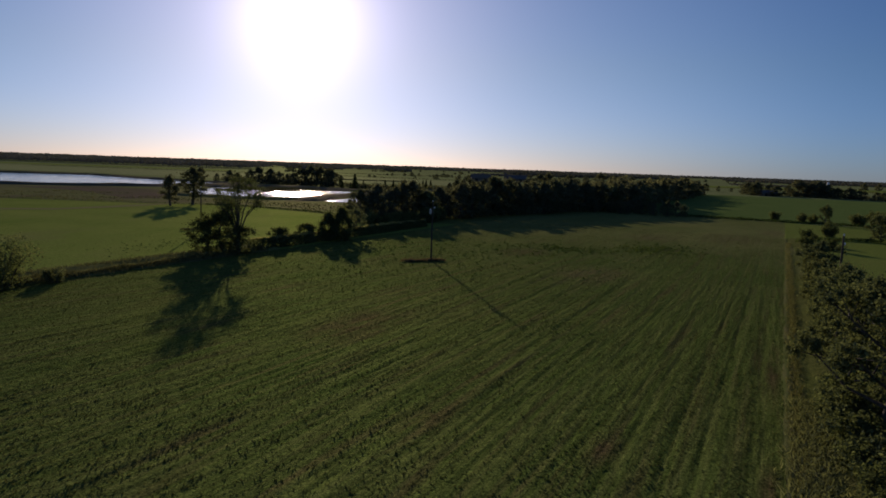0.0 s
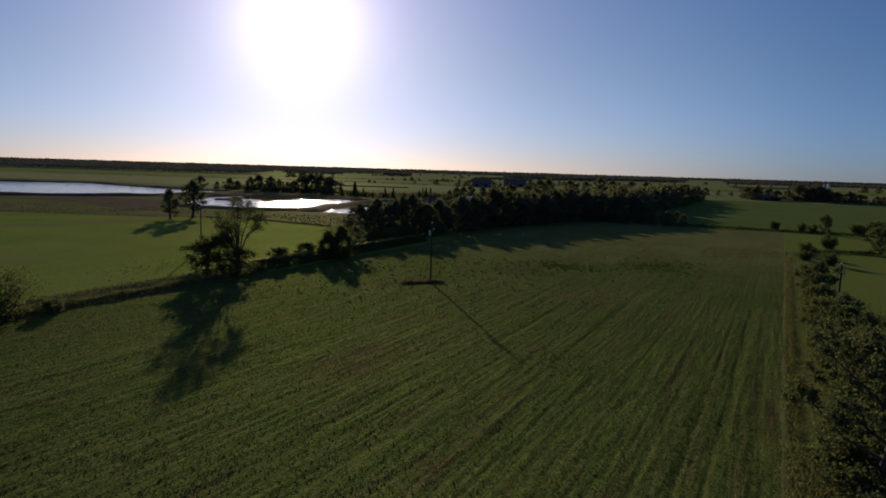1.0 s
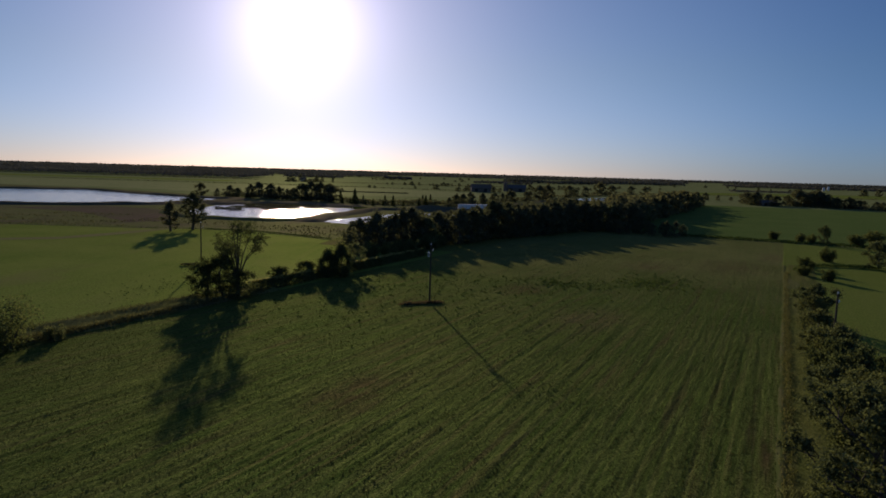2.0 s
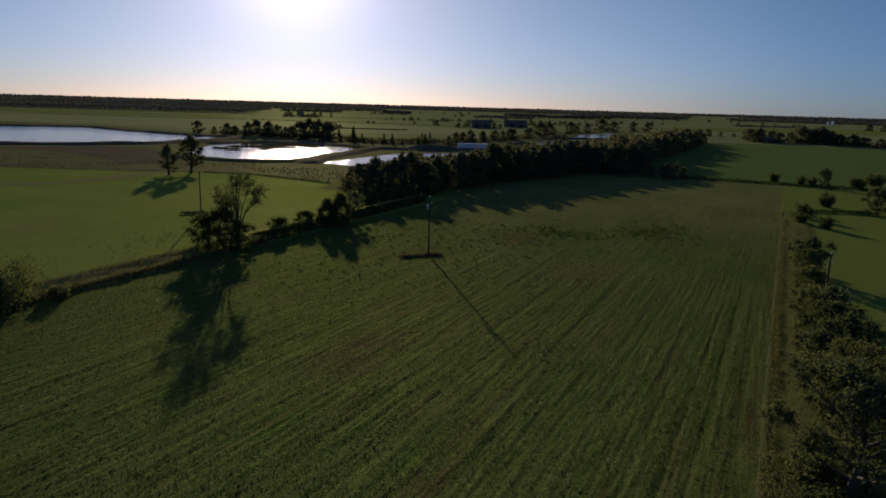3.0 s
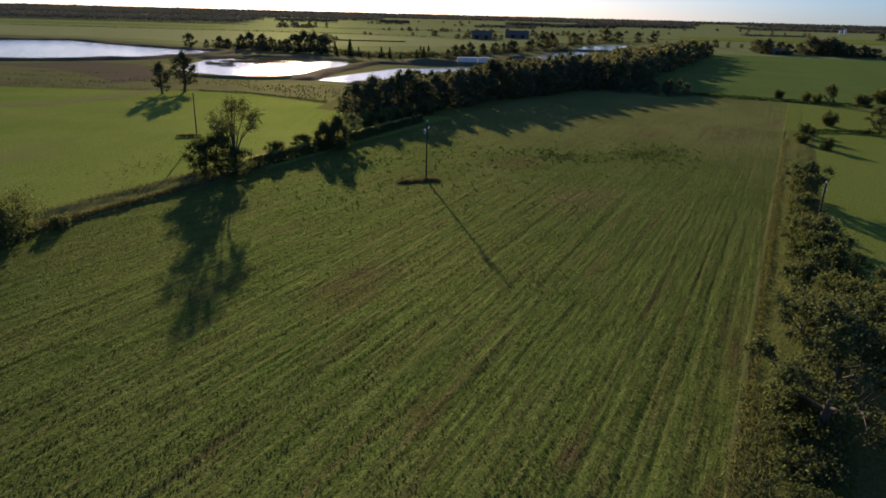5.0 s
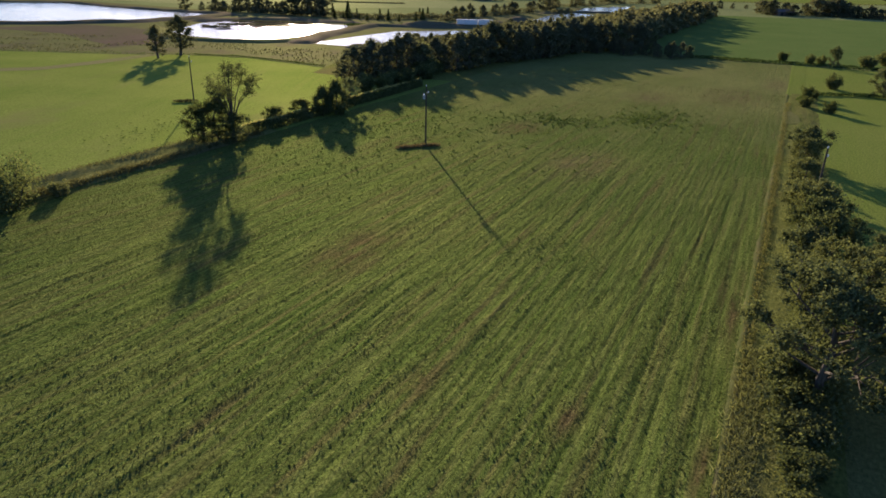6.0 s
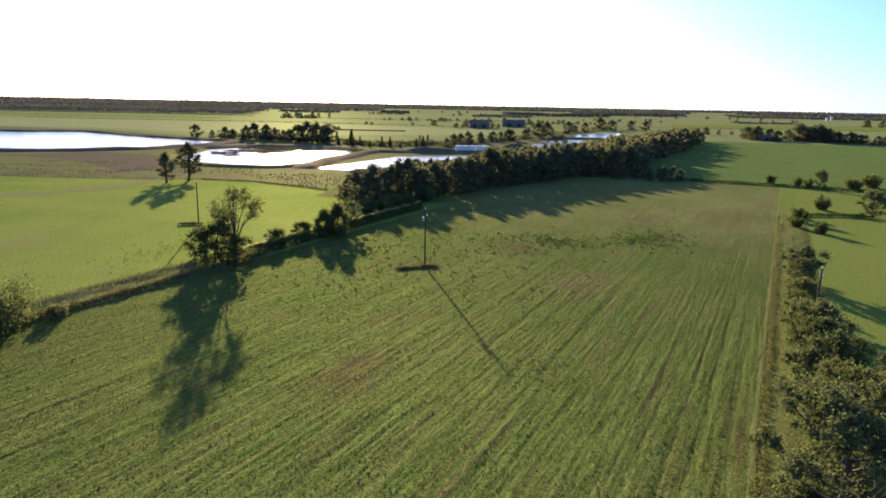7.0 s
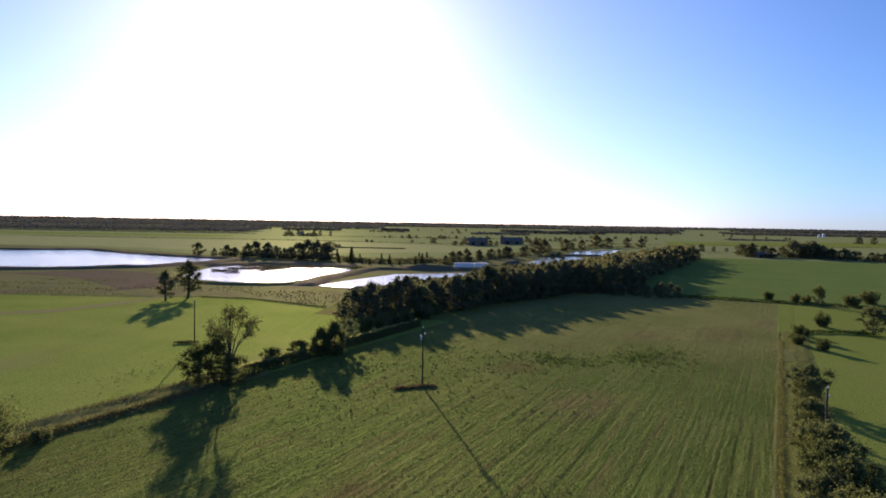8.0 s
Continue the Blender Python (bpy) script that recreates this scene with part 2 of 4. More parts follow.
M_PASTURE_EAST = field_material("grazed_pasture", (0.145, 0.19, 0.042), (0.165, 0.2, 0.05), (0.18, 0.2, 0.06), 0.35)
M_FAINT = field_material("faint_track_grass", (0.2, 0.19, 0.09), (0.185, 0.195, 0.08), (0.22, 0.195, 0.105), 0.4)
M_CROP = field_material("young_crop", (0.1, 0.155, 0.046), (0.12, 0.17, 0.054), (0.125, 0.155, 0.052), 0.5)
M_FALLOW = field_material("fallow_soil", (0.135, 0.107, 0.08), (0.12, 0.11, 0.066), (0.145, 0.115, 0.086), 0.5, (0.105, 0.078, 0.062))
M_MUD = field_material("pond_mud", (0.07, 0.06, 0.048), (0.09, 0.08, 0.055), (0.1, 0.085, 0.06), 0.4)
M_FARLAND = field_material("far_farmland", (0.172, 0.205, 0.086), (0.205, 0.228, 0.104), (0.205, 0.208, 0.104), 0.3)
M_FARLAND2 = field_material("pale_far_field", (0.225, 0.25, 0.115), (0.255, 0.268, 0.132), (0.245, 0.242, 0.124), 0.3)
M_VERGE = field_material("verge_grass", (0.118, 0.138, 0.038), (0.145, 0.152, 0.048), (0.165, 0.15, 0.062), 0.5, (0.13, 0.1, 0.055), 0.8)
M_MEADOW = field_material("rough_meadow", (0.15, 0.148, 0.07), (0.14, 0.152, 0.062), (0.165, 0.15, 0.082), 0.5, (0.115, 0.09, 0.068))
M_BANK = field_material("grassy_bank", (0.125, 0.14, 0.045), (0.16, 0.155, 0.065), (0.17, 0.15, 0.08), 0.4, (0.12, 0.09, 0.055))
M_DIKE = field_material("dike_soil", (0.15, 0.125, 0.092), (0.125, 0.115, 0.072), (0.17, 0.14, 0.105), 0.4)
k = Mat("lane_soil")
M_TRACK = k.sward(k.ramp(k.noise(1.1, 6, (1, 0.1, 1), 0.7), (0.4, (0.1, 0.122, 0.036)), (0.55, (0.135, 0.135, 0.054)), (0.72, (0.21, 0.168, 0.09))),
                  k.bump(k.noise(4, 4), 0.7, 0.08), 0.03)

k = Mat("pond_water")
ripple = k.mix(0.5, k.noise(1.1, 4, (1, 0.5, 1), 0.65), k.noise(0.16, 3, (1, 0.5, 1)))
M_WATER = k.surface((0.02, 0.03, 0.036), 0.06, spec=0.25, normal=k.bump(ripple, 1.0, 0.34))
M_WATER.name = "pond_water"

k = Mat("weathered_pole")
M_POLE = k.surface(k.ramp(k.noise(5, 4, (1, 1, 0.1)), (0.3, (0.04, 0.032, 0.024)), (0.7, (0.085, 0.068, 0.05))), 0.9,
                   normal=k.bump(k.noise(14, 3, (1, 1, 0.08)), 0.4, 0.01))


def paint(name, col, rough=0.6, metal=0.0, dirt=0.25):
    k = Mat(name)
    c = k.mix(k.ramp(k.noise(1.3, 5, (1, 1, 0.4)), (0.45, 0.0), (0.75, dirt)), col, tuple(x * 0.45 for x in col))
    return k.surface(c, rough, metal, 0.4)


M_WHITE = paint("white_sheet_metal", (0.78, 0.78, 0.76), 0.4)
M_PORCELAIN = paint("porcelain", (0.8, 0.8, 0.78), 0.2, 0.0, 0.1)
M_STEEL = paint("galvanised_steel", (0.42, 0.43, 0.44), 0.45, 0.7)
M_GREYBOARD = paint("weathered_barn_boards", (0.16, 0.125, 0.1), 0.9)
M_ROOF = paint("grey_barn_roof", (0.17, 0.125, 0.095), 0.9)
M_BLUEROOF = paint("blue_grey_roof", (0.12, 0.11, 0.105), 0.85)
M_TYRE = paint("black_rubber", (0.02, 0.02, 0.02), 0.9)
M_DARK = paint("dark_opening", (0.02, 0.02, 0.022), 0.8)


# ---- mesh helpers ----
def mesh_from(name, verts, faces, material, smooth=False):
    """verts (N, 3); faces (M, 3 or 4), as arrays."""
    verts, faces = np.asarray(verts, np.float32), np.asarray(faces, np.int32)
    me = bpy.data.meshes.new(name)
    n, m, w = len(verts), len(faces), faces.shape[1]
    me.vertices.add(n)
    me.vertices.foreach_set("co", verts.ravel())
    me.loops.add(m * w)
    me.loops.foreach_set("vertex_index", faces.ravel())
    me.polygons.add(m)
    me.polygons.foreach_set("loop_start", np.arange(0, m * w, w, dtype=np.int32))
    me.polygons.foreach_set("use_smooth", np.full(m, smooth))
    me.update(calc_edges=True)
    me.materials.append(material)
    return me


def child(name, data, parent, label=""):
    ob = new(name, data)
    ob.parent = parent
    return tagged(ob, label)


def part(name, bm, material, parent, label=""):
    me = bpy.data.meshes.new(name)
    bm.to_mesh(me)
    bm.free()
    me.materials.append(material)
    return child(name, me, parent, label)


def value_noise(rng, x, y, sx, sy, size=256):
    """Smooth noise in [-1, 1] with cells of sx by sy."""
    g = rng.uniform(-1, 1, (size, size))
    a, b = x / sx + 31.7, y / sy + 17.3
    i, j = np.floor(a).astype(int), np.floor(b).astype(int)
    fa, fb = a - i, b - j
    fa, fb = fa * fa * (3 - 2 * fa), fb * fb * (3 - 2 * fb)
    i0, i1, j0, j1 = i % size, (i + 1) % size, j % size, (j + 1) % size
    return (g[i0, j0] * (1 - fa) + g[i1, j0] * fa) * (1 - fb) + (g[i0, j1] * (1 - fa) + g[i1, j1] * fa) * fb


def grid_faces(nu, nv):
    a = np.arange(nu * nv).reshape(nu, nv)
    return np.stack([a[:-1, :-1], a[:-1, 1:], a[1:, 1:], a[1:, :-1]], -1).reshape(-1, 4)


def leaf_quads(rng, c, size, up=0.3, out=None):
    """Folded leaf sprays round the centres c; size per leaf. Returns verts and faces."""
    n = len(c)
    nrm = rng.normal(size=(n, 3)) + (0, 0, up)
    if out is not None:
        nrm += out
    nrm /= np.linalg.norm(nrm, axis=1)[:, None]
    a = np.cross(nrm, rng.normal(size=(n, 3)))
    a /= np.linalg.norm(a, axis=1)[:, None] + 1e-9
    b = np.cross(nrm, a)
    s = (np.asarray(size) * rng.uniform(0.6, 1.25, n))[:, None]
    fold = nrm * s * rng.uniform(0.05, 0.3, n)[:, None]
    v = np.stack([c - a * s * 0.6, c + b * s * 0.42 + fold, c + a * s * 0.6, c - b * s * 0.42 + fold], 1)
    f = np.arange(n * 4).reshape(n, 4)
    return v.reshape(-1, 3), f


def tufts(rng, x, y, z, height, width, lean=0.35):
    """Upright blades as narrow quads that taper, standing at x, y, z."""
    n = len(x)
    az = rng.uniform(0, 2 * np.pi, n)
    base = np.stack([x, y, z], 1)
    side = np.stack([np.cos(az), np.sin(az), np.zeros(n)], 1)
    h = (height * rng.uniform(0.6, 1.3, n))[:, None]
    w = (width * rng.uniform(0.6, 1.3, n))[:, None]
    tip = base + np.stack([rng.normal(0, lean, n), rng.normal(0, lean, n), np.ones(n)], 1) * h
    v = np.stack([base - side * w * 0.5, base + side * w * 0.5, tip + side * w * 0.28, tip - side * w * 0.22], 1)
    return v.reshape(-1, 3), np.arange(n * 4).reshape(n, 4)


def tube(path, radii, sides=6):
    """A tapered tube along a path, as verts and quads."""
    path, rings = np.asarray(path, float), []
    for i, p in enumerate(path):
        t = path[min(i + 1, len(path) - 1)] - path[max(i - 1, 0)]
        t /= np.linalg.norm(t) + 1e-9
        a = np.cross(t, (0.3, 0.9, 0.1) if abs(t[2]) > 0.5 else (0, 0, 1))
        a /= np.linalg.norm(a) + 1e-9
        b = np.cross(t, a)
        ang = np.arange(sides) * 2 * np.pi / sides
        rings.append(p + radii[i] * (np.cos(ang)[:, None] * a + np.sin(ang)[:, None] * b))
    v = np.concatenate(rings)
    f = []
    for i in range(len(path) - 1):
        for s in range(sides):
            f.append((i * sides + s, i * sides + (s + 1) % sides, (i + 1) * sides + (s + 1) % sides, (i + 1) * sides + s))
    return v, np.array(f)


def joined(pieces):
    vs, fs, n = [], [], 0
    for v, f in pieces:
        vs.append(v)
        fs.append(f + n)
        n += len(v)
    return np.concatenate(vs), np.concatenate(fs)


# ---- trees ----
def tree_meshes(seed, height, spread, bole, limbs, leaves, leaf, clump, leaf_mat, top=0.35, twigs=3, sides=6, fill=1.0, skirt=0, stout=1.0):
    """Meshes of a broadleaf tree: wood (trunk, limbs, branches) and crown (leaf sprays in clumps at the branch ends)."""
    rng = np.random.default_rng(seed)
    wood, tips = [], []
    n = 7
    zs = np.linspace(0, height * 0.86, n)
    trunk = np.stack([np.cumsum(rng.normal(0, height * 0.012, n)), np.cumsum(rng.normal(0, height * 0.012, n)), zs], 1)
    trunk[0] = 0
    r0 = height * 0.021 * stout
    wood.append(tube(trunk, r0 * (1.25 - zs / height * 1.15), sides + 2))
    tips.append((trunk[-1], clump * 0.9))
    for i in range(limbs):
        s = (i + rng.uniform(0.2, 0.8)) / limbs
        z = height * (bole + (0.84 - bole) * s)
        p0 = np.array([np.interp(z, zs, trunk[:, 0]), np.interp(z, zs, trunk[:, 1]), z])
        az = i * 2.4 + rng.uniform(-0.5, 0.5)
        belly = math.sin(math.pi * min(1, 0.28 + s * (0.72 + top * 0.25))) ** 0.7
        length = spread * belly * rng.uniform(0.75, 1.15)
        rise = rng.uniform(0.25, 0.6) + 0.5 * s
        d = np.array([math.cos(az), math.sin(az), rise])
        d /= np.linalg.norm(d)
        p1 = p0 + d * length * 0.5 + rng.normal(0, 0.05 * length, 3)
        p2 = p0 + d * length + np.array([0, 0, length * 0.12])
        rl = r0 * 0.42 * (1.15 - 0.6 * s)
        wood.append(tube([p0, p1, p2], [rl, rl * 0.65, rl * 0.2], sides - 1))
        tips += [(p2, clump), (p1 + rng.normal(0, clump * 0.4, 3), clump * 0.8 * fill)]
        for j in range(twigs):
            q0 = p0 + (p2 - p0) * rng.uniform(0.35, 0.85)
            e = d * 0.7 + rng.normal(0, 0.75, 3)
            e[2] = abs(e[2]) * 0.7
            e /= np.linalg.norm(e)
            q1 = q0 + e * length * rng.uniform(0.3, 0.55)
            wood.append(tube([q0, q1], [rl * 0.45, rl * 0.1], 4))
            tips.append((q1, clump * rng.uniform(0.6, 1.0)))
    for i in range(skirt):
        az, r = i * 6.28 / skirt + rng.uniform(-0.3, 0.3), spread * rng.uniform(0.45, 0.8)
        tips.append((np.array([math.cos(az) * r, math.sin(az) * r, height * rng.uniform(0.06, 0.22)]), clump * rng.uniform(0.7, 1.0)))
    wv, wf = joined(wood)
    cen = np.array([t[0] for t in tips])
    rad = np.array([t[1] for t in tips])
    share = rad ** 2 / (rad ** 2).sum()
    pick = rng.choice(len(tips), leaves, p=share)
    off = rng.normal(size=(leaves, 3))
    off /= np.linalg.norm(off, axis=1)[:, None]
    pos = cen[pick] + off * (rad[pick] * np.abs(rng.normal(0.34, 0.46, leaves)))[:, None] * (1, 1, 0.8)
    pos[:, 2] = np.maximum(pos[:, 2], 0.1)
    lv, lf = leaf_quads(rng, pos, np.full(leaves, leaf), 0.25, off * 0.25)
    return mesh_from("trunk", wv, wf, M_BARK, True), mesh_from("crown", lv, lf, leaf_mat)


def fan_tree_meshes(seed, height, spread, leaves, leaf, leaf_mat):
    """A tree whose short trunk splits into bare limbs that fan out, with thin leaf sprays at the twig ends."""
    rng = np.random.default_rng(seed)
    wood, sprays = [], []
    fork = np.array([0.15, 0.1, height * 0.24])
    wood.append(tube([(0, 0, -0.2), (0.05, 0, height * 0.12), fork], [0.34, 0.26, 0.22], 9))
    limbs = 11
    for i in range(limbs):
        az = i * 6.283 / limbs + rng.uniform(-0.3, 0.3)
        reach = spread * (rng.uniform(0.72, 1.08) if i % 4 else 0.2)
        top = height * (0.97 if i % 4 == 0 else rng.uniform(0.55, 0.88))
        end = np.array([math.cos(az) * reach, math.sin(az) * reach, top])
        mid = fork + (end - fork) * 0.5 + (-math.cos(az) * reach * 0.12, -math.sin(az) * reach * 0.12, 0.4)
        wood.append(tube([fork, mid, end], [0.15, 0.095, 0.03], 6))
        for j in range(8):
            s = rng.uniform(0.62, 1.0)
            q0 = mid + (end - mid) * (s * 2 - 1) if s > 0.5 else fork + (mid - fork) * s * 2
            d = (end - fork) / np.linalg.norm(end - fork) * 0.8 + rng.normal(0, 0.55, 3)
            d[2] = abs(d[2]) + 0.15
            d /= np.linalg.norm(d)
            q1 = q0 + d * rng.uniform(1.0, 2.2)
            q1[2] = min(q1[2], height)
            wood.append(tube([q0, q1], [0.045, 0.012], 4))
            sprays.append((q1, rng.uniform(0.45, 0.85)))
            for _ in range(2):
                q2 = q0 + (q1 - q0) * rng.uniform(0.4, 0.8) + rng.normal(0, 0.55, 3)
                wood.append(tube([q0 + (q1 - q0) * 0.4, q2], [0.025, 0.008], 3))
                sprays.append((q2, rng.uniform(0.3, 0.6)))
    wv, wf = joined(wood)
    cen, rad = np.array([t[0] for t in sprays]), np.array([t[1] for t in sprays])
    pick = rng.choice(len(cen), leaves, p=rad ** 2 / (rad ** 2).sum())
    pos = cen[pick] + rng.normal(0, 0.45, (leaves, 3)) * rad[pick][:, None]
    lv, lf = leaf_quads(rng, pos, np.full(leaves, leaf), 0.25)
    return mesh_from("trunk", wv, wf, M_BARK, True), mesh_from("crown", lv, lf, leaf_mat)


def bush_meshes(seed, height, spread, leaves, leaf, leaf_mat, stems=7):
    """A shrub: several stems from the ground, each with leafy side shoots down to knee height."""
    rng = np.random.default_rng(seed)
    wood, tips = [], []
    for i in range(stems):
        az, r = rng.uniform(0, 6.28), spread * rng.uniform(0.15, 1.0) ** 0.7
        b = np.array([math.cos(az), math.sin(az), 0]) * r * 0.35
        h = height * (1 - 0.45 * (r / spread) ** 2) * rng.uniform(0.8, 1.05)
        e = np.array([math.cos(az) * r, math.sin(az) * r, h * 0.86])
        mid = (b + e) / 2 + (0, 0, h * 0.12)
        wood.append(tube([b, mid, e], [0.02 * height, 0.013 * height, 0.004 * height], 5))
        for s in (0.25, 0.5, 0.75, 1.0):
            p = b + (e - b) * s + rng.normal(0, 0.1 * spread, 3)
            tips.append((p, spread * rng.uniform(0.24, 0.42)))
    wv, wf = joined(wood)
    cen, rad = np.array([t[0] for t in tips]), np.array([t[1] for t in tips])
    pick = rng.choice(len(tips), leaves, p=rad ** 2 / (rad ** 2).sum())
    off = rng.normal(size=(leaves, 3))
    off /= np.linalg.norm(off, axis=1)[:, None]
    pos = cen[pick] + off * (rad[pick] * rng.uniform(0.1, 1.0, leaves) ** 0.5)[:, None]
    pos[:, 2] = np.abs(pos[:, 2]) + 0.05
    lv, lf = leaf_quads(rng, pos, np.full(leaves, leaf), 0.25, off * 0.25)
    return mesh_from("trunk", wv, wf, M_BARK, True), mesh_from("crown", lv, lf, leaf_mat)


def conifer_meshes(seed, height, spread, leaves):
    rng = np.random.default_rng(seed)
    wv, wf = tube([(0, 0, 0), (0, 0, height * 0.5), (0, 0, height)], [0.02 * height, 0.012 * height, 0.002 * height], 6)
    z = height * (0.06 + 0.94 * rng.uniform(0, 1, leaves) ** 1.5)
    tier = 0.75 + 0.25 * np.sin(z / height * 55)
    r = spread * (1.02 - z / height) * tier * rng.uniform(0.2, 1, leaves) ** 0.5
    az = rng.uniform(0, 6.28, leaves)
    pos = np.stack([r * np.cos(az), r * np.sin(az), z - r * 0.25], 1)
    pos[:, 2] = np.maximum(pos[:, 2], 0.1)
    lv, lf = leaf_quads(rng, pos, np.full(leaves, height * 0.07), 0.1)
    return mesh_from("trunk", wv, wf, M_BARK, True), mesh_from("crown", lv, lf, M_CONIFER)


def plant(name, meshes, x, y, size, turn, label, category, group="", z=0.0, wide=1.0):
    root = new(name)
    root.empty_display_size = 0.5
    root.matrix_world = pose(x, y, z, 0, 0, turn) @ Matrix.Diagonal((size * wide, size * wide, size, 1))
    child(meshes[0].name, meshes[0], root)
    child(meshes[1].name, meshes[1], root)
    return tagged(root, label, category, group)


# ---- ground and fields ----
def sheet(name, pts, z, material, label, uv=False, category="field", thick=0.04):
    """A flat field laid on the ground; pts in world metres, or in the field grid."""
    bm = bmesh.new()
    top = [bm.verts.new((p[1], p[0], z) if uv else (p[0], p[1], z)) for p in pts]
    low = [bm.verts.new((w.co.x, w.co.y, z - thick)) for w in top]
    f = bm.faces.new(top)
    f.normal_update()
    if f.normal.z < 0:
        f.normal_flip()
    for i in range(len(top)):
        j = (i + 1) % len(top)
        bm.faces.new((top[i], low[i], low[j], top[j]))
    me = bpy.data.meshes.new(name)
    bm.to_mesh(me)
    bm.free()
    me.materials.append(material)
    ob = new(name, me)
    if uv:
        ob.matrix_world = FIELD
    return tagged(ob, label, category, kind="structure")


sheet("ground", [(-4800, -600), (4800, -600), (4800, 4850), (-4800, 4850)], -0.10, M_FARLAND,
      "flat pale green farmland reaching the horizon", category="ground")
sheet("pasture_west", [(-30, 206), (-38, 221), (-51, 230), (-68, 241), (-88, 245), (-115, 242), (-150, 243.5), (-330, 254), (-420, 60), (-160, -200), W(-60, -93), W(176, -93)], -0.04, M_PASTURE,
      "bright yellow-green mown pasture beyond the ditch")
sheet("pasture_east", [(-60, 7.5), (200, 7.5), (206, 1.0), (287, 1.0), (287, 330), (-60, 330)], -0.03, M_PASTURE_EAST, "bright green pasture behind the tree row", True)
sheet("farm_track", [(-190, 185), (-131, 194), (-117, 200), (-107, 218), (-99, 243), (-104, 245), (-112, 224), (-120, 207), (-133, 200), (-190, 191)], -0.02, M_FAINT,
      "faint tan track across the pasture", category="track")
sheet("woodland_edge", [(168, -128), (168, -93.2), (177, -93.2), (177, -84.6), (290, -84.6), (295, -60), (340, -60), (340, -150), (230, -150)], -0.02, M_VERGE,
      "rough shaded grass at the woodland edge", True, "grass")
sheet("crop_field", [(296, -64), (650, -64), (668, 60), (668, 420), (296, 420)], -0.03, M_CROP, "even dark green field of young crop", True)
sheet("rough_meadow", [(-30, 207), (-38, 222), (-51, 231), (-68, 242), (-88, 246), (-115, 243), (-150, 244.5), (-420, 262), (-460, 640), (-300, 600), (-150, 500), (-70, 466), (0, 478),
                       (120, 690), (190, 700), (120, 440), (40, 330), (20, 260)], -0.06, M_MEADOW, "brownish rough grass round the ponds", category="meadow")


sheet("fallow_patch", [(-215, 330), (-187, 362), (-160, 352), (-142, 340), (-134, 318), (-112, 276), (-128, 268), (-150, 290), (-170, 312)], -0.03, M_FALLOW,
      "purplish brown fallow ground before the dike")
sheet("far_field_pale", [(-700, 640), (-330, 640), (-150, 560), (40, 640), (60, 760), (-100, 860), (-760, 900)], -0.05, M_FARLAND2, "pale mown field behind the ponds")
sheet("far_field_dark", [(330, 980), (760, 1000), (1250, 1300), (900, 1340), (380, 1150)], -0.05, M_PASTURE_EAST, "dark green field beyond the farmyard")
sheet("far_field_strip", [(-1250, 1020), (-330, 1010), (-340, 1090), (-1300, 1120)], -0.05, M_PASTURE_EAST, "dark green strip in the far fields")
sheet("shaded_litter", [(20, 7.6), (64, 7.6), (66, 13), (58, 19), (40, 21), (22, 19)], 0.0, M_BANK, "dark bare soil and leaf litter beneath the row trees", True, "soil")
sheet("bare_patch", [(163, 2.2), (169, 1.6), (178, 1.4), (181, 2.8), (174, 4.6), (165, 5.4)], 0.24, M_BANK, "bare brown soil beside the lane", True, "soil", 0.3)


def hay_height(u, v):
    """Low ridges and swaths along the rows."""
    rng = np.random.default_rng(5)
    h = 0.034 * value_noise(rng, v, u, 1.15, 55)
    h += 0.03 * value_noise(rng, v, u, 0.5, 28)
    h += 0.034 * value_noise(rng, v, u, 0.34, 6)
    h += 0.024 * value_noise(rng, v, u, 0.36, 0.6)
    h += 0.10 * value_noise(rng, v, u, 14, 30)
    ruts = np.exp(-((v + 3.2) / 0.16) ** 2) + np.exp(-((v + 5.0) / 0.16) ** 2)
    h *= np.clip(1.0 - (u - 88) / 70, 0.3, 1.0) * np.clip((v + 77) / 9, 0.45, 1.0)
    return h - 0.055 * ruts * np.clip(value_noise(rng, v, u, 30, 25) + 0.6, 0, 1)


us, step = [-20.0], 0.5
while us[-1] < 291:
    step = 0.42 + max(0.0, us[-1] - 60) * 0.009
    us.append(us[-1] + step)
us, vs = np.array(us), np.arange(-85.0, 1.45, 0.17)
U, V = np.meshgrid(us, vs, indexing="ij")
hay = new("hay_field", mesh_from("hay_field", np.stack([V, U, hay_height(U, V) + 0.06], -1).reshape(-1, 3), grid_faces(len(us), len(vs))[:, ::-1], M_HAY, True))
hay.matrix_world = FIELD
tagged(hay, "mown green hay field with long straight swaths", "field", kind="structure")


def strip(name, u0, u1, profile, material, label, du=1.5, rough=0.12, seed=1, category="bank", bend=0.0):
    """A long earth form along the rows; profile: (v, height) pairs."""
    rng = np.random.default_rng(seed)
    pv, ph = np.array([p[0] for p in profile]), np.array([p[1] for p in profile])
    vv = np.arange(pv[0], pv[-1] + 0.01, 0.4)
    uu = np.arange(u0, u1, du)
    a, b = np.meshgrid(uu, vv, indexing="ij")
    z = np.interp(b, pv, ph) * (1 + 0.25 * value_noise(rng, a, b, 7, 3)) + rough * value_noise(rng, a, b, 2.2, 1.1)
    ends = (b - pv[0]) * (pv[-1] - b) < 0.3
    z = np.where(ends, -0.04, z)
    ob = new(name, mesh_from(name, np.stack([b + bend * value_noise(rng, a, a * 0, 40, 1), a, z], -1).reshape(-1, 3), grid_faces(len(uu), len(vv))[:, ::-1], material, True))
    ob.matrix_world = FIELD
    return tagged(ob, label, category, kind="structure")


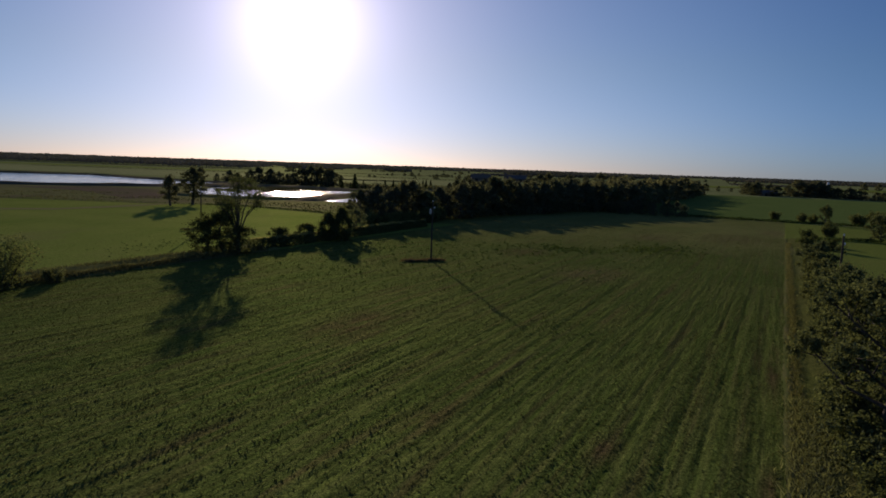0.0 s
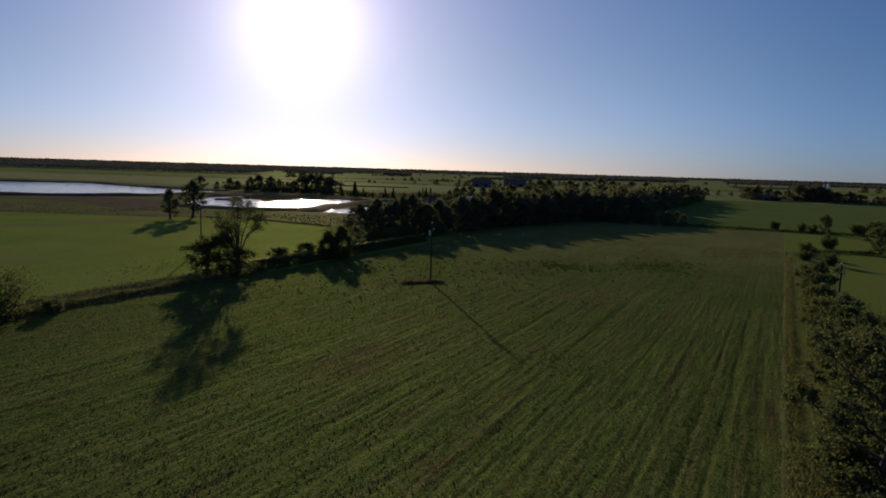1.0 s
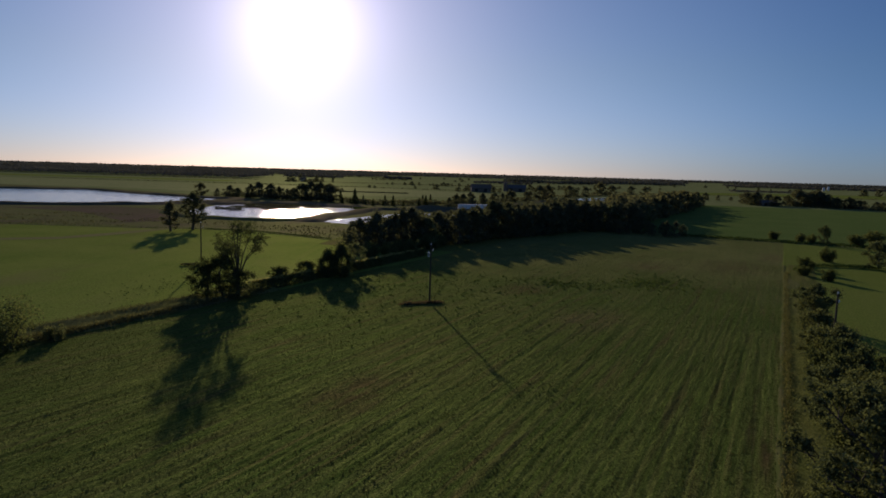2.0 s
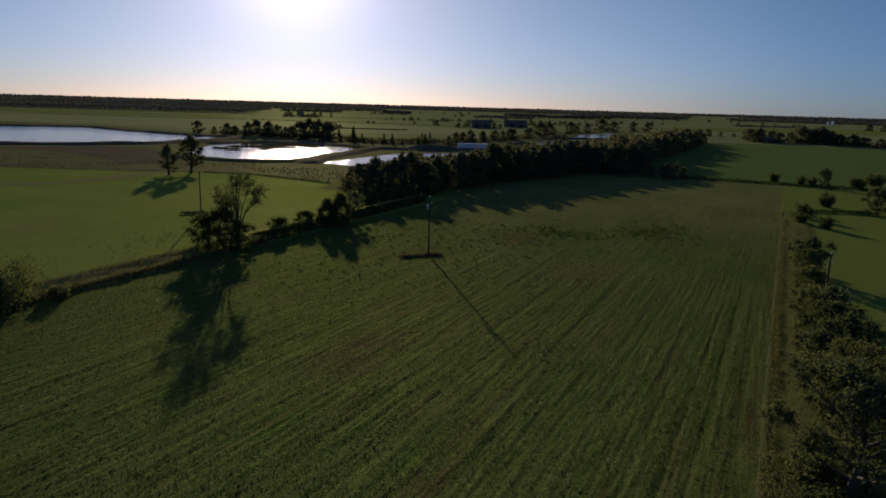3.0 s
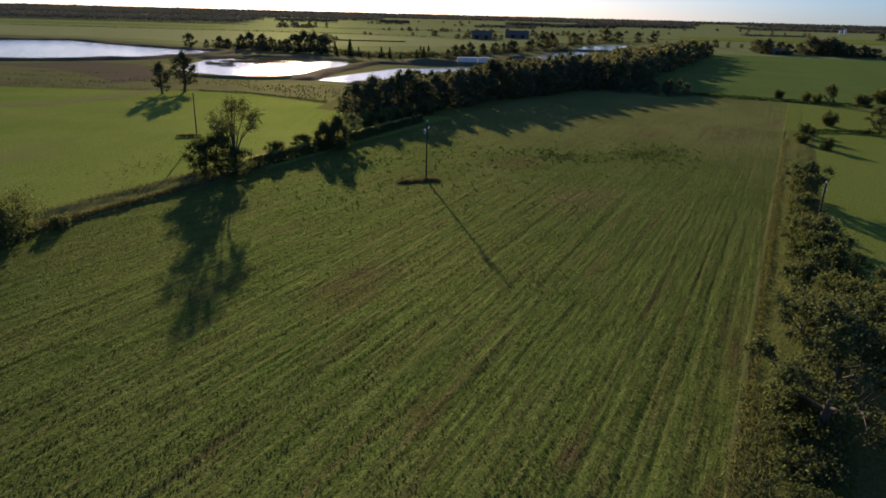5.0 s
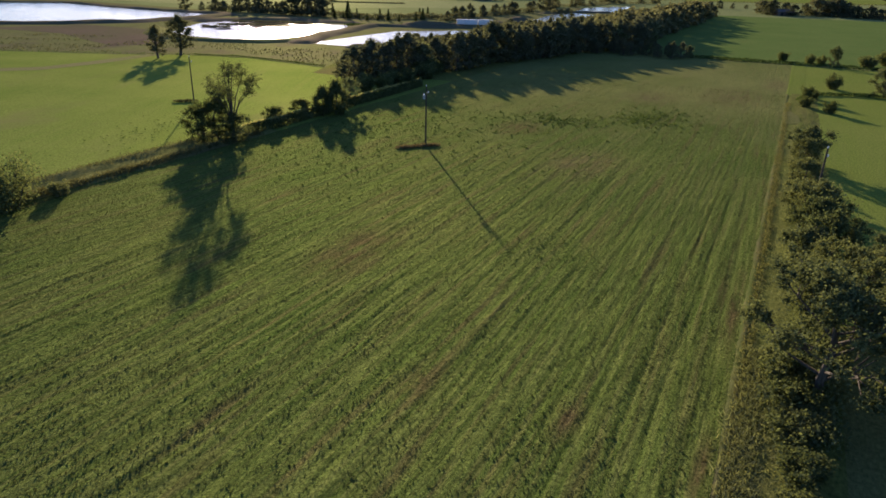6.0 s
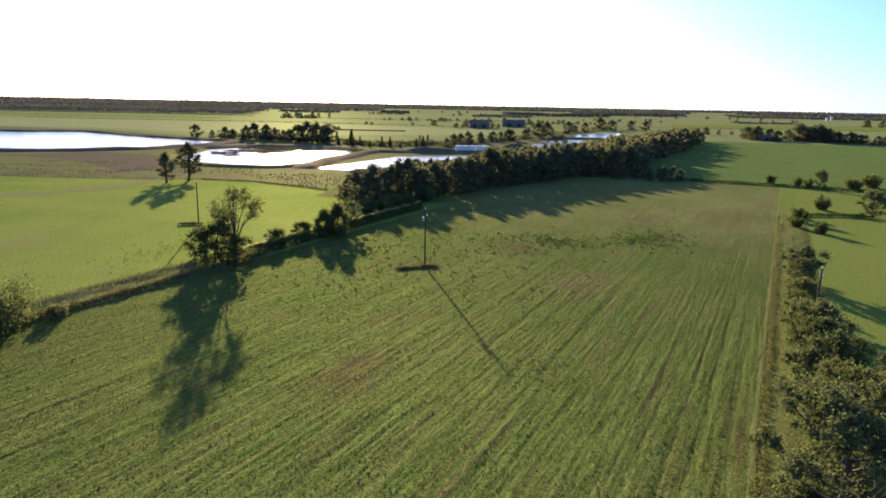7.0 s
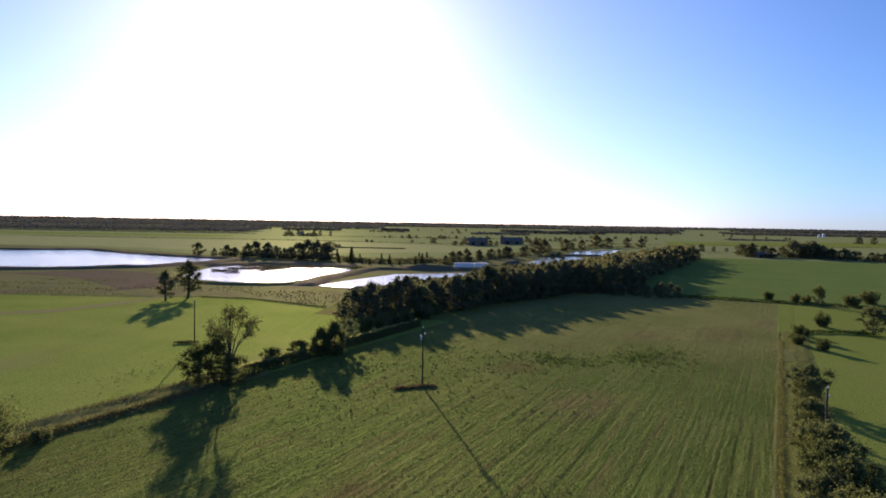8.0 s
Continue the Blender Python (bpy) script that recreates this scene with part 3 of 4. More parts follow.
strip("ditch_banks", -40, 101, [(-93.6, 0.0), (-91.8, 0.4), (-90.2, 0.2), (-88.6, 0.0), (-86.4, 0.4), (-85.2, 0.25), (-84.2, 0.0)], M_BANK,
      "two grassy banks of a field ditch", bend=0.5)
strip("hedge_foot", 100, 178, [(-93.6, 0.0), (-92.0, 0.08), (-88.0, 0.1), (-85.4, 0.08), (-84.4, 0.02)], M_PASTURE_EAST, "rough grass at the foot of the hedge", rough=0.04, seed=6)
strip("field_lane", -20, 211, [(1.0, 0.04), (1.4, 0.11), (1.8, 0.11), (2.2, 0.04)], M_TRACK, "narrow bare soil lane along the field edge", rough=0.015, category="lane", seed=2, bend=0.2)
strip("field_margin", -20, 212, [(1.7, 0.0), (2.5, 0.1), (5.0, 0.2), (7.0, 0.15), (9.0, 0.0)], M_VERGE, "rough grass margin under the tree row", rough=0.1, seed=3, category="verge")

strip("field_margin_far", 208, 291, [(1.0, 0.0), (1.3, 0.09), (2.6, 0.05), (6.0, 0.0)], M_PASTURE_EAST, "short grass at the open field edge", rough=0.03, seed=4, category="verge")


# ---- ponds ----
def pond(name, pts, label):
    ob = sheet(name, pts, 0.06, M_WATER, label, category="pond")
    return ob


pond("pond_1", [(-460, 330), (-300, 330), (-238, 360), (-205, 374), (-177, 393), (-160, 430), (-150, 470), (-190, 482), (-240, 512), (-299, 557), (-340, 540), (-460, 520)],
     "large calm pale blue pond behind a low dike")
pond("pond_2", [(-128, 330), (-113, 312), (-96, 304), (-77, 303), (-66, 322), (-52, 372), (-54, 396), (-75, 408), (-100, 415), (-121, 415), (-134, 392), (-133, 360)],
     "shallow pond glittering in the low sun")
pond("pond_3", [(-56, 295), (-43, 287), (-30, 287), (-10, 322), (4, 352), (24, 374), (20, 384), (-6, 372), (-25, 364), (-42, 328)],
     "long narrow pond with a bright surface")
pond("pond_4", [(52, 430), (84, 455), (100, 490), (118, 560), (112, 588), (86, 562), (60, 480)], "pale blue pond behind the woodland strip")
pond("pond_5", [(108, 606), (140, 612), (165, 632), (198, 742), (170, 730), (138, 692)], "far pale blue pond behind the woodland strip")


def ridge(name, pts, width, height, material, label, category="dike", seed=1, step=4.0, taper=False):
    """A low earth dike along a line of world points."""
    rng = np.random.default_rng(seed)
    line = []
    for (x0, y0), (x1, y1) in zip(pts[:-1], pts[1:]):
        n = max(1, int(math.hypot(x1 - x0, y1 - y0) / step))
        line += [(x0 + (x1 - x0) * i / n, y0 + (y1 - y0) * i / n) for i in range(n)]
    line = np.array(line + [pts[-1]])
    t = np.gradient(line, axis=0)
    t /= np.linalg.norm(t, axis=1)[:, None]
    side = np.stack([t[:, 1], -t[:, 0]], 1)
    prof = [(-0.5, -0.12), (-0.32, 0.55), (-0.15, 1.0), (0.15, 1.0), (0.32, 0.5), (0.5, -0.12)]
    s = np.arange(len(line))
    v = []
    for o, h in prof:
        w = width * (1 + 0.25 * value_noise(rng, s * step, s * 0 + o, 12, 1))
        p = line + side * (o * w)[:, None]
        hh = height * h * (np.sin(np.pi * s / (len(line) - 1)) ** 0.6 if taper else 1) * (1 + 0.35 * value_noise(rng, s * step, s * 0 + o * 3, 9, 1))
        v.append(np.stack([p[:, 0], p[:, 1], hh], 1))
    ends = [0, len(line) - 1]
    v = np.stack(v, 1)
    v[ends, :, 2] = -0.1
    return tagged(new(name, mesh_from(name, v.reshape(-1, 3), grid_faces(len(line), len(prof)), material, True)), label, category, kind="structure")


ridge("dike_1", [(-420, 322), (-300, 322), (-236, 351), (-200, 366), (-170, 388), (-150, 430), (-142, 470)], 16, 1.2, M_DIKE, "brown earth dike round the large pond", seed=3)
ridge("dike_2", [(-142, 468), (-190, 490), (-240, 520), (-299, 566), (-345, 550), (-460, 530)], 13, 1.1, M_DIKE, "low far dike of the large pond", seed=4)
ridge("dike_3", [(-60, 292), (-58, 330), (-46, 380), (-40, 400), (0, 400), (34, 402), (62, 432)], 14, 1.1, M_DIKE, "earth dike between two ponds", seed=5)
ridge("dike_4", [(-40, 281), (-24, 283), (-2, 322), (12, 350), (34, 372)], 6, 1.1, M_DIKE, "near dike of the narrow pond", seed=6)
ridge("dike_5", [(-142, 400), (-125, 424), (-90, 428), (-50, 415)], 18, 1.3, M_DIKE, "dark earth dike behind the shallow pond", seed=7)
for line, wide, seed in [([(-126, 361), (-121, 365), (-112, 367)], 9, 8), ([(-124, 380), (-116, 388), (-104, 384), (-90, 381), (-80, 384)], 12, 9), ([(-116, 352), (-106, 356)], 4, 10),
                         ([(-104, 372), (-94, 374)], 4, 12), ([(-84, 394), (-74, 396)], 4, 13), ([(-112, 398), (-98, 396), (-86, 399)], 7, 14), ([(-100, 362), (-94, 364)], 2.5, 15), ([(-124, 402), (-110, 407), (-90, 406), (-70, 401)], 9, 17), ([(-130, 372), (-124, 376)], 6, 18)]:
    ridge("mud_bank", line, wide, 0.45, M_MUD, "dark mud shoal in the shallow pond", "mud bank", seed, 2.0, True)
ridge("dike_6", [(-143, 350), (-134, 322), (-117, 302), (-97, 295), (-76, 294), (-64, 303)], 9, 1.0, M_MEADOW, "low grassy dike before the shallow pond", seed=21)
ridge("dike_7", [(78, 570), (98, 588), (112, 598), (144, 604)], 9, 1.2, M_DIKE, "earth dike between the two far ponds", seed=19)
ridge("spoil_heap", [(40, 452), (48, 462), (56, 474)], 7, 2.6, M_DIKE, "pale brown heap of earth beside the far pond", "earth heap", 20, 1.5, True)
ridge("spoil_heap", [(-26, 403), (-14, 402), (-2, 402), (10, 404)], 12, 3.0, M_DIKE, "long brown heap of earth beside the trailers", "earth heap", 16, 1.5, True)
ridge("spoil_heap", [(-4, 412), (8, 416), (20, 430), (40, 446)], 9, 2.2, M_DIKE, "brown heap of earth beside the ponds", "earth heap", 11, 1.5, True)


# ---- grass, weeds and low hedges ----
def stuff(name, verts, faces, material, label, category, local=True):
    ob = new(name, mesh_from(name, verts, faces, material))
    if local:
        ob.matrix_world = FIELD
    return tagged(ob, label, category, kind="stuff")


rng = np.random.default_rng(11)
n = 170000
u = 2 + 206 * rng.uniform(0, 1, n) ** 1.9
v = rng.uniform(-84, 1.2, n)
keep = rng.uniform(0, 1, n) < 0.35 + 0.65 * np.clip(value_noise(rng, v, u, 0.7, 24) * 1.6 + 0.4, 0, 1)
u, v = u[keep], v[keep]
gv, gf = tufts(rng, v, u, hay_height(u, v) + 0.05, np.full(len(u), 0.075), np.full(len(u), 0.115), 0.9)
stuff("hay_stubble", gv, gf, M_GRASS, "short green hay stubble and clover tufts", "grass")

n = 6500
u, v = rng.uniform(12, 194, n), rng.normal(2.1, 0.3, n)
gv, gf = tufts(rng, v, u, np.full(n, 0.08), np.full(n, 0.28), np.full(n, 0.075), 0.6)
stuff("tall_margin_grass", gv, gf, M_DRYGRASS, "tall pale dry grass along the lane", "grass")
n = 13000
u, v = rng.uniform(-30, 96, n), np.where(rng.uniform(0, 1, n) < 0.5, rng.normal(-92, 0.8, n), rng.normal(-86.2, 1.0, n))
gv, gf = tufts(rng, v, u, np.full(n, 0.15), np.full(n, 0.4), np.full(n, 0.09), 0.5)
stuff("tall_ditch_grass", gv, gf, M_BRUSH, "tall tawny grass on the ditch banks", "grass")

n = 7000
u, v = rng.uniform(18, 56, n), rng.normal(2.9, 0.7, n)
gv, gf = tufts(rng, v, u, np.full(n, 0.1), np.full(n, 0.34), np.full(n, 0.07), 0.8)
stuff("margin_brush", gv, gf, M_PALEWEED, "pale green weeds along the lane under the trees", "brush")


def weed_patch(name, cu, cv, su, sv, n, size, label, seed):
    r = np.random.default_rng(seed)
    m = n * 9
    a, b = np.repeat(r.normal(cu, su, n), 9), np.repeat(r.normal(cv, sv, n), 9)
    big = np.repeat(r.uniform(0.5, 1.4, n), 9) * size
    off = r.normal(0, 1, (m, 3)) * (big * 0.5)[:, None]
    pos = np.stack([b + off[:, 0], a + off[:, 1], 0.1 + np.abs(off[:, 2]) * 0.8], 1)
    lv, lf = leaf_quads(r, pos, big * 0.8, 0.6)
    return stuff(name, lv, lf, M_WEED, label, "weeds")


for cu, cv, su, sv, n, size, text in [(113, -67, 13, 8, 230, 0.22, "scattered dark weeds in the mown field"), (103, -46, 9, 12, 80, 0.24, "scattered dark weeds in the mown field"),
                                      (125, -52, 9, 9, 150, 0.22, "scattered dark weeds in the mown field"), (139.5, -42, 3.8, 6, 220, 0.25, "dense dark weed patch in the mown field"),
                                      (150, -25.5, 4.6, 4.2, 200, 0.27, "dense dark weed patch in the mown field"), (159, -22.5, 4.5, 4, 90, 0.26, "dark weed patch in the mown field"),
                                      (84, -58, 8, 7, 60, 0.2, "scattered dark weeds in the mown field"), (68.5, -20.5, 3.0, 2.0, 110, 0.11, "grey-green weed patch in the mown field"),
                                      (36, -9.5, 2.8, 1.5, 110, 0.09, "grey-green weed patch in the mown field"), (90, -105, 9, 4.5, 130, 0.17, "dark weeds at the pasture edge")]:
    weed_patch("weeds", cu, cv, su, sv, n, size, text, int(cu) + n)


def brush(name, line, width, height, n, leaf, material, label, category, seed):
    """A low continuous hedge of leaf sprays along world points; uneven top."""
    r = np.random.default_rng(seed)
    pts = np.array(line, float)
    seg = np.r_[0, np.cumsum(np.hypot(*np.diff(pts, axis=0).T))]
    s = r.uniform(0, seg[-1], n)
    x, y = np.interp(s, seg, pts[:, 0]), np.interp(s, seg, pts[:, 1])
    h = height * (0.72 + 0.28 * value_noise(r, s, s * 0, 2.3, 1) + 0.15 * value_noise(r, s, s * 0, 0.9, 1))
    ang = r.uniform(0, np.pi, n)
    rr = r.uniform(0.3, 1, n) ** 0.5
    pos = np.stack([x + np.cos(ang) * rr * width * 0.5, y + r.normal(0, 0.25, n) * width, 0.05 + np.sin(ang) * rr * h], 1)
    lv, lf = leaf_quads(r, pos, np.full(n, leaf), 0.3)
    return stuff(name, lv, lf, material, label, category, False)


brush("hedge", [W(94, -86.6), W(120, -87.3), W(164, -88.2)], 1.3, 2.6, 18000, 0.3, M_LEAF, "dense low hedge along the ditch", "hedge", 31)
# bright line of blades painting the low sun's rim light on the hedge
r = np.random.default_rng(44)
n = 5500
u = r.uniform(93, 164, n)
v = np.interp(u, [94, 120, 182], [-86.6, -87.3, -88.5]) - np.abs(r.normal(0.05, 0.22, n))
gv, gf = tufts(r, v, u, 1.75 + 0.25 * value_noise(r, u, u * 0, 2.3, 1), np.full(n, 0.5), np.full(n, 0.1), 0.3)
stuff("hedge_top_shoots", gv, gf, M_RIM_LIGHT, "shoots along the hedge top, paled to paint its sunlit rim", "hedge")
brush("ditch_weeds", [W(40, -85.6), W(96, -85.6)], 1.6, 1.3, 8000, 0.2, M_BRUSH, "brownish weeds on the near ditch bank", "weeds", 39)
brush("fence_line_weeds", [(-88, 245.5), (-68, 241.5), (-51, 230.5), (-38, 221.5)], 0.6, 0.6, 1600, 0.32, M_WEED, "dark weedy fence line at the pasture end", "weeds", 32)
brush("fence_line_weeds", [(-88, 245.5), (-115, 242.5), (-150, 244), (-330, 254.5)], 0.6, 0.6, 1600, 0.32, M_WEED, "dark weedy fence line at the pasture end", "weeds", 33)
brush("fence_line_weeds", [W(288, -36), W(288, 0), W(289, 60)], 1.2, 1.0, 2600, 0.5, M_WEED, "dark weedy bank between hay field and crop", "weeds", 34)
brush("fence_line_weeds", [W(294, -36), W(294, 0), W(295, 60)], 1.2, 0.8, 2200, 0.5, M_WEED, "dark weedy bank between hay field and crop", "weeds", 35)
brush("pole_brush", [(-7.0, 115.8), (-3.5, 117.5), (-0.3, 118.6)], 1.6, 0.65, 1700, 0.2, M_DRYWEED, "brownish unmown weeds round the pole foot", "weeds", 36)
brush("row_undergrowth", [W(44, 6.2), W(52, 6.6), W(62, 7.0)], 4.5, 2.4, 7000, 0.26, M_LEAF_ROW, "dark shrubby undergrowth beneath the row trees", "brush", 48)
brush("hedge_bottom", [W(200, 4.5), W(212, 7), W(217, 16), W(219, 26)], 1.6, 1.3, 2600, 0.3, M_WEED, "low dark brush between the edge bushes", "brush", 43)
brush("pole_brush", [(-61, 154.6), (-56.4, 155.8)], 1.4, 0.6, 500, 0.3, M_BRUSH, "unmown weeds round the pole foot", "weeds", 37)
brush("pond_reeds", [(-122, 382), (-106, 385), (-86, 383)], 4, 1.1, 900, 0.7, M_BRUSH, "brown reeds standing in the shallow pond", "reeds", 41)
brush("pond_reeds", [(-122, 404), (-106, 407), (-76, 403)], 4, 1.2, 900, 0.7, M_BRUSH, "brown reeds standing in the shallow pond", "reeds", 46)
brush("pond_reeds", [(-124, 363), (-112, 367)], 3, 0.9, 400, 0.6, M_BRUSH, "brown reeds standing in the shallow pond", "reeds", 42)
brush("pond_reeds", [(-55, 400), (-20, 404), (20, 410)], 5, 1.2, 1500, 0.8, M_WEED, "rough weeds on the pond dike", "weeds", 38)


r = np.random.default_rng(71)
n = 9000
x, y = r.uniform(-330, -12, n), r.uniform(212, 312, n)
edge = np.interp(x, [-330, -150, -115, -88, -68, -51, -38, -12], [256, 246, 245, 248, 244, 233, 224, 206])
clump = value_noise(r, x, y, 18, 9)
keep = (y > edge) & (y < edge + 60) & (clump > 0.05) & ~((x > -62) & (y > 276)) & ~((x > -140) & (y > 298))
x, y = x[keep], y[keep]
gv, gf = tufts(r, x, y, np.full(len(x), -0.05), np.full(len(x), 0.4), np.full(len(x), 0.5), 0.4)
stuff("meadow_tussocks", gv, gf, M_BRUSH, "brownish tussocks in the rough meadow before the ponds", "grass", False)


# ---- utility poles ----
def utility_pole(x, y, height, label, can=True):
    root = new("utility_pole")
    root.matrix_world = pose(x, y, 0, 0, 0, 32)
    pv, pf = tube([(0, 0, -0.3), (0, 0, height * 0.5), (0.02, 0, height)], [0.16, 0.14, 0.11], 10)
    child("post", mesh_from("post", pv, pf, M_POLE, True), root, "weathered wooden post")

    def spool(name, at, r, h, material, text, sideways=False):
        bm = bmesh.new()
        bmesh.ops.create_cone(bm, cap_ends=True, segments=12, radius1=r, radius2=r, depth=h)
        ring = [e for e in bm.edges if abs(e.verts[0].co.z - e.verts[1].co.z) < 1e-5]
        bmesh.ops.bevel(bm, geom=ring, offset=min(r, h) * 0.25, segments=2, affect="EDGES")
        if sideways:
            bmesh.ops.rotate(bm, verts=bm.verts, matrix=Matrix.Rotation(math.pi / 2, 3, "Y"))
        bmesh.ops.translate(bm, verts=bm.verts, vec=at)
        return part(name, bm, material, root, text)

    spool("insulator", (0.02, 0, height + 0.14), 0.09, 0.26, M_PORCELAIN, "white porcelain insulator")
    spool("insulator", (0.42, 0, height - 0.95), 0.09, 0.26, M_PORCELAIN, "white porcelain insulator")
    bm = bmesh.new()
    bmesh.ops.create_cube(bm, size=1, matrix=Matrix.Translation((0.22, 0, height - 1.1)) @ Matrix.Diagonal((0.5, 0.08, 0.08, 1)))
    part("bracket", bm, M_STEEL, root, "steel side bracket")
    if can:
        can_ob = spool("transformer", (-0.42, 0, height - 1.75), 0.2, 0.75, M_STEEL, "pale grey transformer can")
        for dy in (-0.09, 0.09):
            tv, tf = tube([(-0.42, dy, height - 1.4), (-0.42, dy, height - 1.3), (-0.42, dy, height - 1.15)], [0.045, 0.06, 0.025], 8)
            child("bushing", mesh_from("bushing", tv, tf, M_PORCELAIN, True), can_ob, "white porcelain bushing")
        tv, tf = tube([(-0.42, 0, height - 1.6), (0, 0, height - 1.6)], [0.05, 0.05], 6)
        child("hanger", mesh_from("hanger", tv, tf, M_STEEL), can_ob, "steel hanger bracket")
    return tagged(root, label, "pole", "poles of the power line")


utility_pole(-2.33, 118.4, 10.5, "weathered wooden utility pole with pale transformer standing in the hay field")
utility_pole(-57.0, 155.8, 10.0, "dark wooden utility pole standing in the pasture", False)
utility_pole(47.9, 80.5, 10.1, "grey wooden utility pole among the row trees", False)

# ---- trees: shared meshes ----
BIG = [tree_meshes(100 + i, 12.0, 5.0, 0.2, 16, 12000, 0.23, 1.0, M_LEAF_ROW, twigs=4) for i in range(3)]
ROWT = [tree_meshes(120 + i, 8.0, 3.6, 0.10, 14, 8200, 0.275, 1.1, M_LEAF_ROW, twigs=3, skirt=8) for i in range(3)]
WOOD = [tree_meshes(140 + i, 13.0, 4.4, 0.02, 18, 2900, 0.56, 1.3, M_LEAF_WOOD, twigs=2, sides=4, skirt=12) for i in range(5)]
WOOD.append(tree_meshes(146, 11.0, 3.9, 0.02, 16, 2800, 0.52, 1.5, M_LEAF_PALE, twigs=2, sides=5, skirt=12))
FAR = [tree_meshes(160 + i, 12.0, 4.0, 0.02, 15, 1700, 0.74, 1.6, M_LEAF_WOOD, twigs=2, sides=5, skirt=14) for i in range(3)]
DISTANT = [tree_meshes(170 + i, 12.0, 4.6, 0.03, 9, 420, 1.5, 2.4, M_LEAF_WOOD, twigs=1, sides=4, skirt=8) for i in range(3)]
BUSH = [bush_meshes(180 + i, 4.6, 2.6, 3200, 0.3, M_LEAF, 14) for i in range(3)]
PINE = [conifer_meshes(200 + i, 8.0, 1.5, 420) for i in range(2)]
rng = random.Random(4)

# trees along the ditch
plant("tree", fan_tree_meshes(301, 13.3, 4.3, 5600, 0.22, M_LEAF), -36.8, 118.3, 1.0, 40, "tall thin-leaved tree with bare limbs fanning out beside the ditch", "tree")
ragged = tree_meshes(302, 7.2, 3.3, 0.04, 16, 8000, 0.24, 1.0, M_LEAF, twigs=4, skirt=8)
plant("bush", ragged, -42.2, 118.8, 0.98, 0, "large ragged green bush under the tree", "bush", wide=1.2)
plant("bush", ragged, -39.2, 117.8, 1.2, 70, "large ragged green bush under the tree", "bush", wide=0.98)
plant("bush", ragged, -36.2, 118.0, 0.8, 130, "ragged green bush under the tree", "bush", wide=1.2)
ROUND = [tree_meshes(308 + i, 3.7, 2.0, 0.03, 13, 4200, 0.23, 0.75, M_LEAF, twigs=3, skirt=12) for i in range(2)]
HEDGE_TREE = tree_meshes(312, 8.0, 2.4, 0.05, 18, 9500, 0.33, 1.3, M_LEAF, twigs=3, skirt=12)
plant("bush", ROUND[0], -32.9, 132.5, 1.0, 20, "rounded dark green bush behind the hedge", "bush", wide=1.15)
plant("bush", ROUND[1], -28.9, 141.0, 1.12, 80, "rounded dark green bush behind the hedge", "bush", wide=1.05)
plant("tree", HEDGE_TREE, -22.4, 144.7, 1.0, 10, "dense dark green tree in the hedge", "tree", wide=0.9)
plant("tree", HEDGE_TREE, -25.0, 143.2, 0.86, 200, "dense dark green tree in the hedge", "tree", wide=0.9)
plant("tree", tree_meshes(306, 8.0, 3.4, 0.08, 14, 6000, 0.25, 1.05, M_LEAF_PALE, twigs=3, skirt=8), -20.8, 155.0, 0.9, 120, "small paler green tree in the hedge", "tree", wide=0.7)
plant("willow", bush_meshes(303, 7.2, 4.6, 7500, 0.27, M_WILLOW, 14), -54.5, 80.5, 1.0, 0, "pale sunlit willow bush beside the ditch", "willow")
plant("bush", bush_meshes(313, 2.4, 1.5, 1500, 0.22, M_LEAF_PALE, 9), -50.5, 85.5, 1.0, 0, "small grey-green bush with pale rim beside the willow", "bush")
plant("tree", tree_meshes(304, 11.8, 2.4, 0.1, 16, 3600, 0.38, 1.1, M_LEAF_WOOD, twigs=3), -96.1, 233.4, 1.0, 0, "slim dark tree in the pasture", "tree", wide=1.35)
plant("tree", tree_meshes(305, 15.4, 3.7, 0.12, 18, 5200, 0.4, 1.3, M_LEAF_WOOD, twigs=3), -91.6, 241.9, 1.0, 0, "taller leaning dark tree in the pasture", "tree", wide=1.35)

# tree row east of the lane
SPREADING = tree_meshes(110, 11.2, 6.8, 0.13, 19, 26000, 0.22, 1.05, M_LEAF_ROW, twigs=6, sides=7, fill=0.8, skirt=12, stout=1.35)
plant("tree", SPREADING, *W(50.0, 7.2), 1.0, 0, "large spreading leafy tree with dark forked limbs beside the lane", "tree", "trees of the row")
for uu, vv, m, s, wd in [(55, 13.0, BIG[2], 0.9, 1.15), (46, 14.0, BIG[1], 0.85, 1.2), (62, 15.5, BIG[0], 0.8, 1.1), (62.5, 8.6, BIG[1], 0.8, 1.1), (67, 12.5, BIG[0], 0.72, 1.1)]:
    plant("tree", m, *W(uu, vv), s, rng.uniform(0, 360), "large leafy tree with dark limbs in the row", "tree", "trees of the row", wide=wd)
for uu, vv, m, s, wd in [(73, 5.6, ROWT[0], 0.85, 0.9), (76, 8.0, ROWT[1], 1.0, 0.9), (82, 6.8, ROWT[0], 0.95, 0.9), (88, 7.2, ROWT[2], 1.0, 0.9), (93, 5.8, ROWT[0], 0.8, 1.0),
                         (106, 5.6, ROWT[2], 0.78, 1.1), (128, 6.4, ROWT[1], 0.88, 1.1), (124, 5.8, ROWT[0], 0.7, 0.9)]:
    plant("tree", m, *W(uu, vv), s, rng.uniform(0, 360), "small bushy green tree in the row", "tree", "trees of the row", wide=wd)
